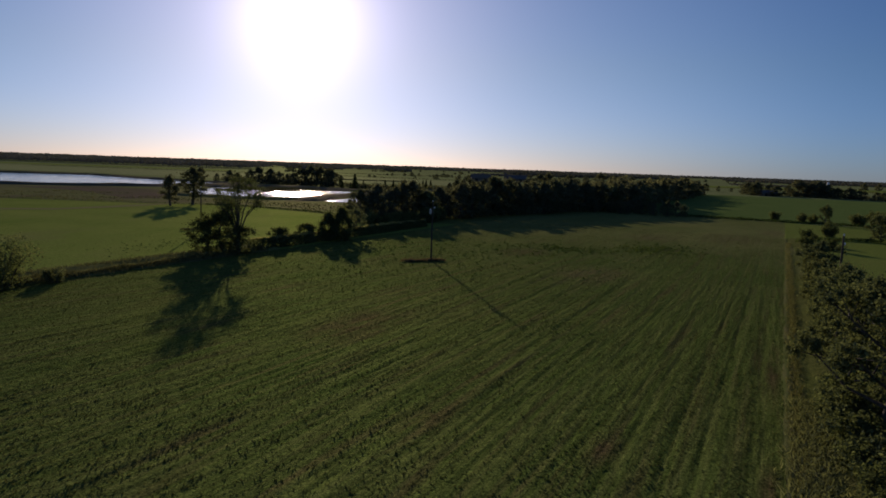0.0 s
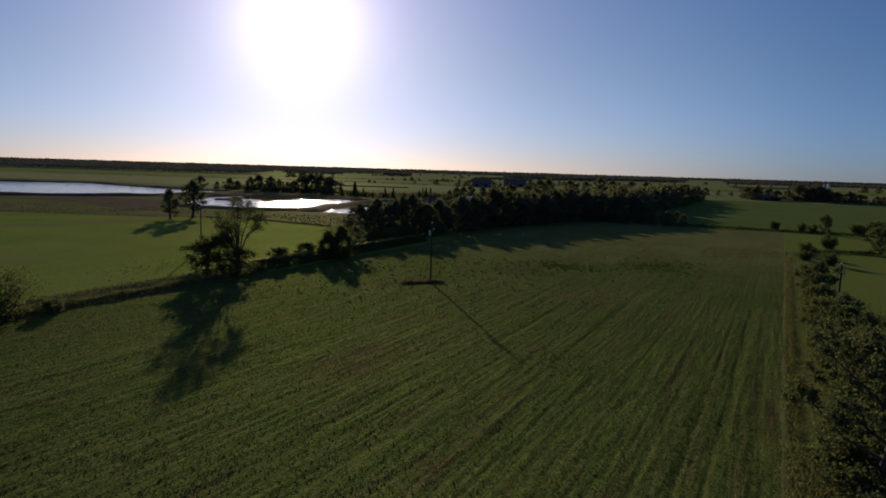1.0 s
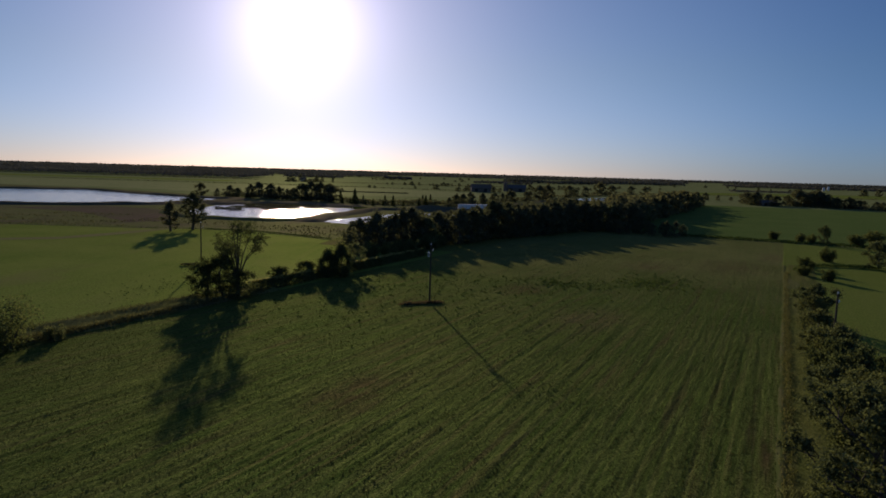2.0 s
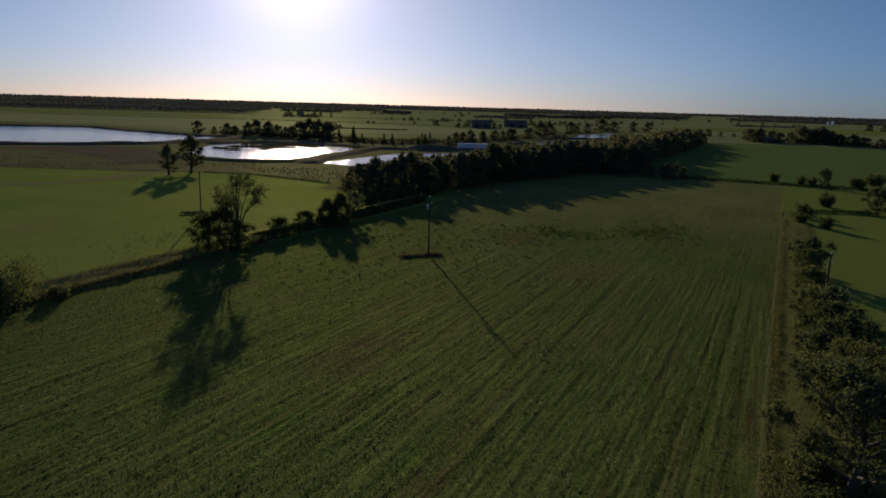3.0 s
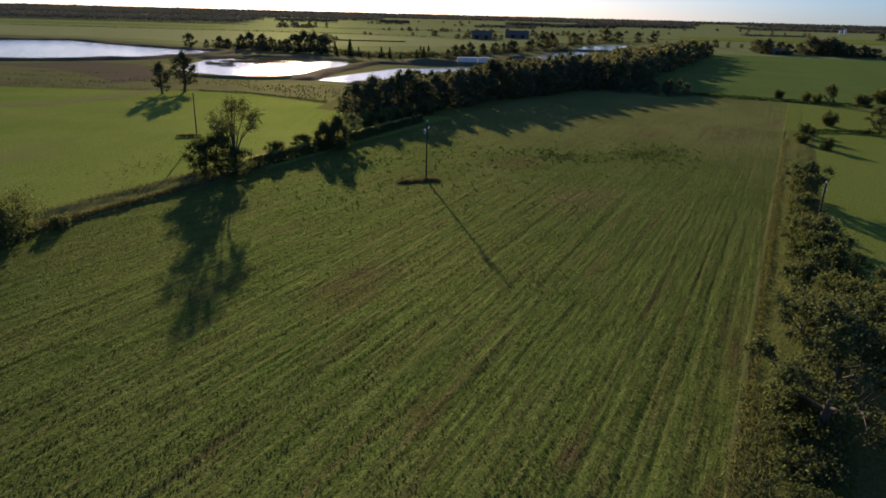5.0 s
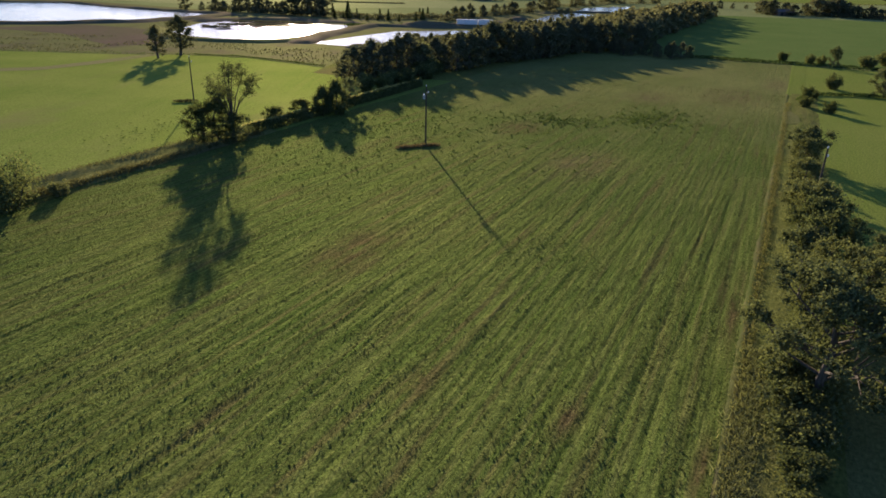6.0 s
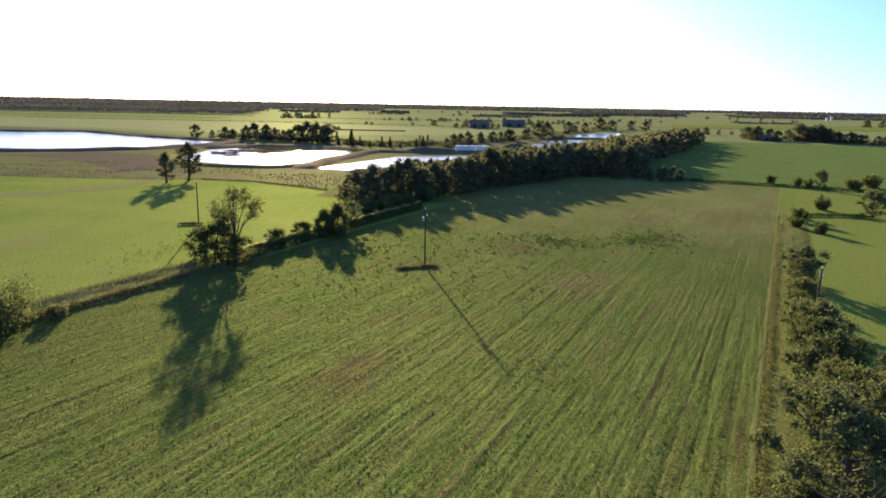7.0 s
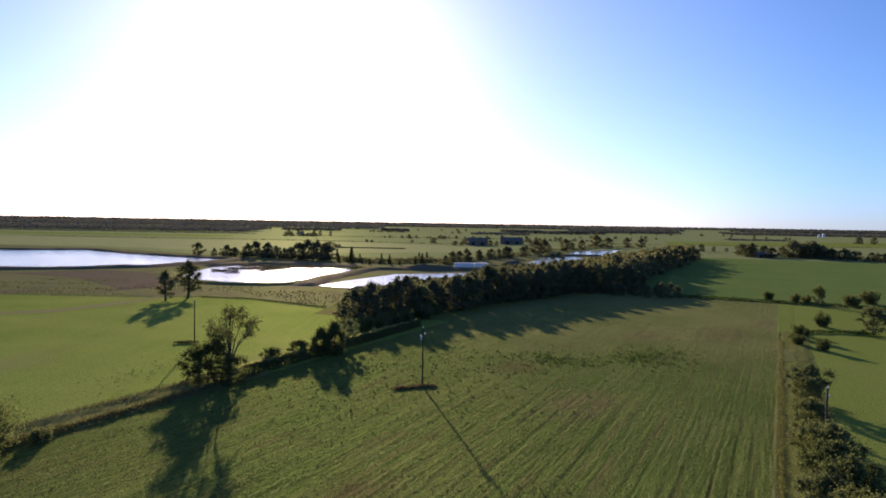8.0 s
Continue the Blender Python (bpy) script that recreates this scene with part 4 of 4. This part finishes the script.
for uu, vv, s, wd in [(48, 5.6, 0.6, 1.2), (44, 5.9, 0.55, 1.3), (52, 5.4, 0.65, 1.2), (56, 5.4, 0.75, 1.1), (40, 6.2, 0.5, 1.4), (35.5, 6.2, 0.5, 1.4), (31, 6.2, 0.5, 1.4), (66, 6.8, 0.8, 1.0), (83, 5.6, 0.6, 1.0), (99, 6.4, 0.8, 1.0), (112, 6, 0.6, 1.0), (184, 11, 0.7, 1.0), (190, 6, 0.68, 0.9), (201, 6, 0.9, 0.8),
                      (229, 13, 1.05, 0.8), (299, -2, 0.85, 1.1), (294, 7, 0.9, 0.9), (296, 11, 0.8, 0.9), (293, 26, 1.2, 1.0), (308, 33, 1.4, 1.0), (206, 8, 0.55, 1.0)]:
    plant("bush", rng.choice(BUSH), *W(uu, vv), s, rng.uniform(0, 360), "rounded green bush at the field edge", "bush", "bushes of the field edge", wide=wd)
plant("tree", ROWT[1], *W(290, 15), 1.0, 30, "upright dark green tree at the crop edge", "tree", wide=0.75)
plant("tree", ROWT[0], *W(219, 25), 1.05, 70, "broad sunlit tree at the pasture edge", "tree", wide=1.1)
plant("tree", ROWT[2], *W(222, 33), 1.0, 70, "broad sunlit tree at the pasture edge", "tree", wide=1.1)

for i in range(11):
    plant("bush", rng.choice(BUSH), *W(148 + 4.2 * i, -96 + rng.uniform(-3, 3)), rng.uniform(0.8, 1.2), rng.uniform(0, 360), "dark bush at the woodland edge", "bush", "bushes of the woodland edge")

# low trees at the end of the hay field
for i in range(15):
    plant("tree", rng.choice(WOOD), *W(284 + rng.uniform(-6, 6), -72 + 2.6 * i), rng.uniform(0.4, 0.54), rng.uniform(0, 360), "low dark tree at the field end", "tree",
          "trees at the field end", wide=1.1)


# ---- woodland strip ----
def inside(poly, x, y):
    hit = False
    for (x0, y0), (x1, y1) in zip(poly, poly[1:] + poly[:1]):
        if (y0 > y) != (y1 > y) and x < (x1 - x0) * (y - y0) / (y1 - y0) + x0:
            hit = not hit
    return hit


FRONT = [(158, -108), (172, -105), (183, -103), (193, -98), (203, -95), (218, -95), (229, -91), (248, -84), (267, -82), (284, -74), (302, -62), (332, -62)]
WOODS = FRONT + [(332, -150), (300, -150), (215, -140), (165, -128)]
SLOPE_X = [-0.176, -0.155, -0.134, -0.113, -0.054, 0.013, 0.073, 0.18, 0.27, 0.35]
SLOPE_Y = [0.140, 0.126, 0.114, 0.103, 0.0878, 0.083, 0.0667, 0.059, 0.0447, 0.032]


def canopy(x, y):
    """Height of the canopy, which falls away towards the west end of the strip."""
    return 29.6 - y * float(np.interp(x / y, SLOPE_X, SLOPE_Y))


placed = []
for (u0, v0), (u1, v1) in zip(FRONT[:-1], FRONT[1:]):
    m = max(1, int(math.hypot(u1 - u0, v1 - v0) / 3.1))
    for i in range(m):
        placed.append((u0 + (u1 - u0) * (i + rng.uniform(0.2, 0.8)) / m + rng.uniform(0, 2), v0 + (v1 - v0) * (i + 0.5) / m + 2.2 - rng.uniform(0, 3)))
for _ in range(5000):
    uu, vv = rng.uniform(158, 332), rng.uniform(-152, -60)
    if len(placed) < 136 and inside(WOODS, uu, vv) and all((uu - p) ** 2 + (vv - q) ** 2 > 40 for p, q in placed):
        placed.append((uu, vv))
for uu, vv in placed:
    x, y = W(uu, vv)
    s = min(rng.uniform(0.95, 1.2), rng.choice((0.78, 0.9, 0.98, 1.04, 1.1)) * rng.uniform(0.94, 1.06) * canopy(x, y) / 11.6)
    if s > 0.25:
        plant("tree", rng.choice(WOOD), x, y, s, rng.uniform(0, 360), "dark leafy tree of the woodland strip", "tree", "trees of the woodland strip", wide=rng.uniform(0.95, 1.35))


brush("woodland_undergrowth", [W(p + 2, q + 1.0) for p, q in FRONT], 5.0, 4.2, 9000, 0.5, M_LEAF_WOOD, "dark shrubs closing the foot of the woodland edge", "brush", 47)


def grove(name, spots, meshes, label, category):
    """Many distant trees joined into one mesh of crowns; spots: x, y, size, width, turn."""
    pieces = []
    for x, y, s, wd, turn in spots:
        me = rng.choice(meshes)[1]
        co = np.empty(len(me.vertices) * 3, np.float32)
        me.vertices.foreach_get("co", co)
        co = co.reshape(-1, 3) * (s * wd, s * wd, s)
        c, n = math.cos(turn), math.sin(turn)
        co = np.stack([co[:, 0] * c - co[:, 1] * n + x, co[:, 0] * n + co[:, 1] * c + y, co[:, 2]], 1)
        pieces.append((co, np.arange(len(co)).reshape(-1, 4)))
    gv, gf = joined(pieces)
    return stuff(name, gv, gf, M_LEAF_WOOD, label, category, False)


spots = []
for _ in range(3000):
    uu, vv = rng.uniform(332, 640), rng.uniform(-135, -64)
    if all((uu - p) ** 2 + (vv - q) ** 2 > 60 for p, q, *_ in spots) and vv > -122 - 0.03 * (640 - uu):
        spots.append((uu, vv))
spots = [(*W(p, q), min(1.15, canopy(*W(p, q)) / 12) * rng.uniform(0.85, 1.1), rng.uniform(1.1, 1.4), rng.uniform(0, 6)) for p, q in spots]
grove("woodland", spots, DISTANT, "far end of the dark woodland strip", "woodland")

# ---- trees by the ponds ----
for x, y, h in [(-189, 516, 9.2), (-173, 505, 5.6), (-162, 500, 8.5), (-157, 503, 6.8), (-145, 498, 9.7), (-139, 500, 11.4), (-132, 503, 10.6), (-122, 490, 8.7),
                (-115, 486, 7.5), (-109, 480, 8.5), (-102, 475, 11.7), (-96, 477, 13.7), (-89, 472, 13.2), (-84, 476, 12), (-80, 468, 11.1), (-128, 492, 7), (-150, 508, 6.5)]:
    plant("tree", rng.choice(FAR), x, y, h / 10.2, rng.uniform(0, 360), "dark tree behind the shallow pond", "tree", "trees behind the ponds", wide=rng.uniform(1.1, 1.5))
for x, y, h in [(-71, 458, 5.4), (-62, 454, 10), (-54, 450, 3.8), (-48, 440, 4.5), (-35, 443, 6.8), (-18, 448, 5.7), (-14, 461, 7), (-42, 446, 3.5), (-28, 440, 4.0), (-66, 462, 4)]:
    plant("conifer", rng.choice(PINE), x, y, h / 8.0, rng.uniform(0, 360), "small dark pointed conifer on the dike", "conifer", "conifers on the dike", wide=1.7)
for x, y, h in [(7, 500, 7.2), (12, 505, 8), (18, 510, 9.5), (28, 520, 7), (39, 540, 8.7), (52, 552, 10.3), (69, 575, 9.7), (101, 683, 12.7), (109, 690, 9), (129, 706, 14.3), (140, 730, 9),
                (154, 744, 12.6), (187, 821, 17.3), (203, 827, 14), (230, 839, 14.2), (251, 848, 12.9), (290, 753, 9.5), (306, 759, 6.4), (324, 766, 4.5), (109, 998, 5.1)]:
    plant("tree", rng.choice(FAR), x, y, h / 12.0, rng.uniform(0, 360), "dark tree beyond the woodland strip", "tree", "trees beyond the ponds", wide=rng.uniform(1.1, 1.6))
for x, y, h in [(123, 997, 9.8), (93, 623, 16), (75, 609, 9.4), (55, 555, 10), (46, 545, 8.5), (86, 621, 15), (2, 455, 7.0), (7, 468, 9), (12, 482, 9), (19, 497, 8), (28, 514, 9), (36, 532, 5.5)]:
    plant("tree", rng.choice(FAR), x, y, h / 12.0, rng.uniform(0, 360), "dark leafy tree behind the parked trailers", "tree", "trees behind the trailers", wide=rng.uniform(0.9, 1.4))
for x, y, h in [(80, 486, 5.0), (88, 492, 5.2)]:
    plant("bush", rng.choice(FAR), x, y, h / 12.0, rng.uniform(0, 360), "rounded dark bush standing before the far pond", "bush", wide=1.7)
brush("dike_brush", [(88, 576), (106, 594)], 7, 4.0, 700, 0.9, M_LEAF_WOOD, "dark brush on the dike between the far ponds", "brush", 66)
for x, y, h in [(-76, 482, 8), (-67, 493, 9.3), (-58, 469, 5.7), (-42, 461, 6.4), (-17, 486, 6.4), (-11.5, 488, 6.8)]:
    plant("conifer", rng.choice(PINE), x, y, h / 8.0, rng.uniform(0, 360), "dark pointed conifer behind the pond dike", "conifer", "conifers on the dike", wide=1.8)
brush("field_scrub", [(0, 452), (20, 500), (46, 548), (78, 614)], 9, 3.6, 1800, 1.0, M_LEAF_WOOD, "low dark scrub under the trees behind the trailers", "brush", 62)
brush("field_scrub", [(84, 640), (105, 690), (145, 735), (190, 815), (250, 846)], 12, 3.4, 2000, 1.2, M_LEAF_WOOD, "low dark scrub under the trees beyond the ponds", "brush", 63)
brush("field_scrub", [(296, 650), (330, 645), (366, 612), (410, 575)], 10, 3.5, 1600, 1.1, M_LEAF_WOOD, "low dark scrub round the farmyard", "brush", 64)
brush("dike_thicket", [(-166, 503), (-140, 499), (-112, 484), (-96, 475), (-78, 468)], 9, 6.5, 3200, 0.95, M_LEAF_WOOD, "dense dark thicket under the trees behind the shallow pond", "brush", 65)
brush("dike_brush", [(-74, 480), (-58, 466), (-42, 458), (-30, 463), (-12, 478), (4, 470)], 9, 4.2, 3600, 0.9, M_LEAF_WOOD, "low dark brush behind the pond dike", "brush", 61)
for x, y, h in [(298, 666, 13), (293, 640, 12), (309, 630, 11), (334, 638, 17), (347, 642, 16), (350, 632, 17), (355, 626, 12), (356, 612, 11), (366, 611, 12), (370, 603, 9.5), (377, 582, 8.5), (381, 577, 9),
                (375, 591, 5), (392, 574, 8), (404, 570, 9)]:
    plant("tree", rng.choice(FAR), x, y, h / 12.0, rng.uniform(0, 360), "leafy tree round the farmyard beyond the crop", "tree", "farmyard trees", wide=rng.uniform(1.3, 1.8))
for x, y, h in [(304, 683, 12.1), (305, 664, 14), (312, 653, 12.1), (320, 662, 10), (335, 661, 11.2), (341, 652, 18.2), (352, 656, 11.6), (355, 647, 18), (362, 639, 13.5), (368, 632, 10.7),
                (378, 625, 9.5), (386, 622, 8.5), (396, 618, 8), (406, 612, 7), (756, 1220, 14.4), (793, 1238, 14.6), (420, 606, 6)]:
    plant("tree", rng.choice(FAR), x, y, h / 12.0, rng.uniform(0, 360), "leafy tree round the farmyard beyond the crop", "tree", "farmyard trees", wide=rng.uniform(1.2, 1.7))
spots = []
for y, k0, k1, m in [(900, -0.15, 0.05, 5), (1110, -0.09, 0.075, 17), (1150, -0.235, -0.185, 15), (1040, 0.10, 0.26, 15), (1280, 0.2, 0.34, 9), (1620, -0.11, -0.06, 10), (1600, 0.0, 0.12, 9),
                     (1750, 0.1, 0.5, 12), (2000, -0.2, 0.2, 14), (1400, 0.42, 0.56, 6), (720, -0.165, -0.15, 3)]:
    for i in range(m):
        f = k0 + (k1 - k0) * (i + rng.uniform(0, 1)) / m
        spots.append((f * y, y + rng.uniform(-12, 12) + 120 * f, rng.uniform(0.2, 0.6), rng.uniform(1.2, 2.4), rng.uniform(0, 6)))
grove("far_field_trees", spots, DISTANT, "scattered dark trees and bushes in the far fields", "woodland")


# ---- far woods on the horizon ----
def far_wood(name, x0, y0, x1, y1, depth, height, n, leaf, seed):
    """A broad band of distant tree crowns with an uneven skyline; leaf colour greyed for haze."""
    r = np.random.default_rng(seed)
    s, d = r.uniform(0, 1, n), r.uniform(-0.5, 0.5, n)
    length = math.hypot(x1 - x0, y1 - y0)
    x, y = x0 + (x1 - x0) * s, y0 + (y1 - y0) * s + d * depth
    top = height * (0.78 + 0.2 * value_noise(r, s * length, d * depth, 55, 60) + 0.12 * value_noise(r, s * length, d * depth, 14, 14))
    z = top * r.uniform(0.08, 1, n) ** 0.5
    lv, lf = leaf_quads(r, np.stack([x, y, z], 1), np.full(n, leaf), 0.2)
    return stuff(name, lv, lf, M_FAR_HAZE, "distant woodland along the horizon, haze greyed into its colour", "woodland", False)


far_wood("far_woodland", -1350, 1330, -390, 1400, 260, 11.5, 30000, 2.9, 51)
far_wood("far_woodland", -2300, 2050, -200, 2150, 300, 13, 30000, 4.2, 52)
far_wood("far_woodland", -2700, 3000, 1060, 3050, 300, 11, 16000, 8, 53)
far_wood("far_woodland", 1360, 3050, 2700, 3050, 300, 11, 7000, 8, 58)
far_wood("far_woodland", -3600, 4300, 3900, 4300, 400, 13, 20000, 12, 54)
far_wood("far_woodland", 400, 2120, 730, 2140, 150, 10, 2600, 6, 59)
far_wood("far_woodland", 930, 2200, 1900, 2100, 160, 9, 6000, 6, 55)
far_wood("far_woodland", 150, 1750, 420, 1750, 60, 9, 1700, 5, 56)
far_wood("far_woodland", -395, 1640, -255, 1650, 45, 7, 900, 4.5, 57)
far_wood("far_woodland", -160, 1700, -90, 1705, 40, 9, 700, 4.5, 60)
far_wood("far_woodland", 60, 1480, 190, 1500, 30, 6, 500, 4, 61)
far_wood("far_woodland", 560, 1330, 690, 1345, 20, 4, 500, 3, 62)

# hedges and ditches that part the far fields
for line, high, seed in [([(-560, 905), (-250, 900), (-110, 880), (40, 840)], 1.3, 71), ([(-260, 1130), (-60, 1135), (130, 1150)], 1.5, 72), ([(240, 960), (420, 985), (640, 1000)], 1.6, 73),
                         ([(-620, 1210), (-330, 1195)], 2.2, 74), ([(-110, 690), (-40, 690)], 0.9, 75)]:
    brush("far_hedge", line, 2.5, high, 900, 1.3, M_LEAF_WOOD, "thin dark hedge between far fields", "hedge", seed)


# ---- buildings and trailers ----
def gabled(name, x, y, turn, length, width, wall_h, roof_h, wall_mat, roof_mat, label, category):
    root = new(name)
    root.matrix_world = pose(x, y, 0, 0, 0, turn)
    a, b = length / 2, width / 2
    bm = bmesh.new()
    bmesh.ops.create_cube(bm, size=1, matrix=Matrix.Translation((0, 0, wall_h / 2)) @ Matrix.Diagonal((length, width, wall_h, 1)))
    for sx in (-a, a):
        p = [bm.verts.new((sx, -b, wall_h)), bm.verts.new((sx, b, wall_h)), bm.verts.new((sx, 0, wall_h + roof_h))]
        bm.faces.new(p)
    part("wall", bm, wall_mat, root)
    for sgn in (-1, 1):
        bm = bmesh.new()
        o = 0.5
        q = [(-a - o, sgn * (b + o), wall_h - o * roof_h / b), (a + o, sgn * (b + o), wall_h - o * roof_h / b), (a + o, 0, wall_h + roof_h), (-a - o, 0, wall_h + roof_h)]
        lo, hi = [bm.verts.new(c) for c in q], [bm.verts.new((c[0], c[1], c[2] + 0.18)) for c in q]
        bm.faces.new(lo)
        bm.faces.new(hi)
        for i in range(4):
            j = (i + 1) % 4
            bm.faces.new((lo[i], lo[j], hi[j], hi[i]))
        bmesh.ops.recalc_face_normals(bm, faces=bm.faces)
        slope = part("roof", bm, roof_mat, root)
        if sgn < 0:
            tv, tf = tube([(-a - o, 0, wall_h + roof_h + 0.2), (a + o, 0, wall_h + roof_h + 0.2)], [0.16, 0.16], 6)
            child("ridge_cap", mesh_from("ridge_cap", tv, tf, roof_mat), slope)
    for dx in (-length * 0.25, length * 0.22):
        bm = bmesh.new()
        bmesh.ops.create_cube(bm, size=1, matrix=Matrix.Translation((dx, -b - 0.06, wall_h * 0.4)) @ Matrix.Diagonal((length * 0.16, 0.12, wall_h * 0.8, 1)))
        part("door", bm, M_DARK, root, "dark sliding door")
    if category == "house":
        for dx in (-length * 0.4, 0.0, length * 0.4):
            bm = bmesh.new()
            bmesh.ops.create_cube(bm, size=1, matrix=Matrix.Translation((dx, -b - 0.05, wall_h * 0.62)) @ Matrix.Diagonal((1.0, 0.1, 1.3, 1)))
            frame_ob = part("window", bm, M_WHITE, root)
            bm = bmesh.new()
            bmesh.ops.create_cube(bm, size=1, matrix=Matrix.Translation((dx, -b - 0.1, wall_h * 0.62)) @ Matrix.Diagonal((0.8, 0.04, 1.1, 1)))
            part("pane", bm, M_DARK, frame_ob, "dark window pane")
    return tagged(root, label, category)


gabled("barn", 42, 828, 4, 24, 12, 5.0, 4.2, M_GREYBOARD, M_ROOF, "long grey weathered barn in the far fields", "barn")
gabled("barn", 92, 892, -6, 26, 13, 4.6, 4.2, M_GREYBOARD, M_BLUEROOF, "dark barn with blue-grey roof in the far fields", "barn")
gabled("shed", 305, 640, 8, 16, 9, 3.0, 2.0, M_GREYBOARD, M_BLUEROOF, "low dark farm shed with blue-grey roof", "shed")
gabled("house", -253, 1185, 10, 9, 7, 4.0, 2.5, M_WHITE, M_ROOF, "white farmhouse among far trees", "house")
for x, y, h in [(14, 822, 6), (22, 826, 5), (58, 832, 7), (66, 836, 6), (104, 902, 8), (118, 906, 6), (30, 838, 8), (48, 842, 8)]:
    plant("tree", rng.choice(FAR), x, y, h / 12.0, rng.uniform(0, 360), "dark bushy tree beside the far barns", "tree", "barn trees", wide=rng.uniform(1.5, 2.2))
for dx, dy, h in [(-18, 10, 0.9), (-8, 22, 1.1), (14, 12, 1.0), (24, -4, 0.8), (36, 6, 0.7)]:
    plant("tree", rng.choice(FAR), -253 + dx * 1.4, 1190 + dy, h, rng.uniform(0, 360), "dark tree round the far farmhouse", "tree", "farmhouse trees")


def silo(x, y, r, h, material, label):
    root = new("silo")
    root.matrix_world = pose(x, y, 0)
    tv, tf = tube([(0, 0, -0.1), (0, 0, h)], [r, r], 16)
    child("body", mesh_from("body", tv, tf, material, True), root)
    dv, df = tube([(0, 0, h), (0, 0, h + r * 0.5), (0, 0, h + r * 0.8), (0, 0, h + r * 0.9)], [r * 1.02, r * 0.8, r * 0.4, 0.05], 16)
    child("dome", mesh_from("dome", dv, df, material, True), root)
    return tagged(root, label, "silo")


silo(77, 884, 2.4, 9.5, M_GREYBOARD, "weathered grey-brown silo beside the barn")
silo(1033, 1848, 3.2, 7, M_WHITE, "white silo at a far farm")
silo(1112, 1966, 3.4, 8, M_WHITE, "white silo at a far farm")


def trailer(x, y, turn, length):
    root = new("semi_trailer")
    root.matrix_world = pose(x, y, 0, 0, 0, turn)
    bm = bmesh.new()
    bmesh.ops.create_cube(bm, size=1, matrix=Matrix.Translation((0, 0, 2.55)) @ Matrix.Diagonal((length, 2.6, 2.75, 1)))
    bmesh.ops.bevel(bm, geom=bm.edges[:], offset=0.08, segments=2, affect="EDGES")
    part("box_body", bm, M_WHITE, root, "long white box")
    bm = bmesh.new()
    bmesh.ops.create_cube(bm, size=1, matrix=Matrix.Translation((0, 0, 1.05)) @ Matrix.Diagonal((length * 0.96, 1.0, 0.22, 1)))
    part("chassis", bm, M_DARK, root)
    for dx in (-length / 2 + 1.2, -length / 2 + 2.4):
        for sy in (-1.0, 1.0):
            bm = bmesh.new()
            bmesh.ops.create_cone(bm, cap_ends=True, segments=16, radius1=0.5, radius2=0.5, depth=0.5,
                                  matrix=Matrix.Translation((dx, sy, 0.5)) @ Matrix.Rotation(math.pi / 2, 4, "X"))
            wheel = part("wheel", bm, M_TYRE, root)
            tv, tf = tube([(dx, sy * 1.22, 0.5), (dx, sy * 1.27, 0.5), (dx, sy * 1.3, 0.5)], [0.27, 0.22, 0.06], 12)
            child("rim", mesh_from("rim", tv, tf, M_STEEL), wheel, "grey steel rim")
    for sy in (-0.8, 0.8):
        bm = bmesh.new()
        bmesh.ops.create_cube(bm, size=1, matrix=Matrix.Translation((length / 2 - 2.5, sy, 0.55)) @ Matrix.Diagonal((0.14, 0.14, 1.1, 1)))
        part("landing_leg", bm, M_STEEL, root)
    for sy in (-0.62, 0.62):
        bm = bmesh.new()
        bmesh.ops.create_cube(bm, size=1, matrix=Matrix.Translation((-length / 2 - 0.02, sy, 2.5)) @ Matrix.Diagonal((0.05, 1.18, 2.5, 1)))
        part("rear_door", bm, M_WHITE, root)
    return tagged(root, "long white semi-trailer parked beside the ponds", "trailer", "parked trailers")


trailer(13.5, 411, 3, 12.0)
trailer(24.0, 412.5, 8, 8.5)
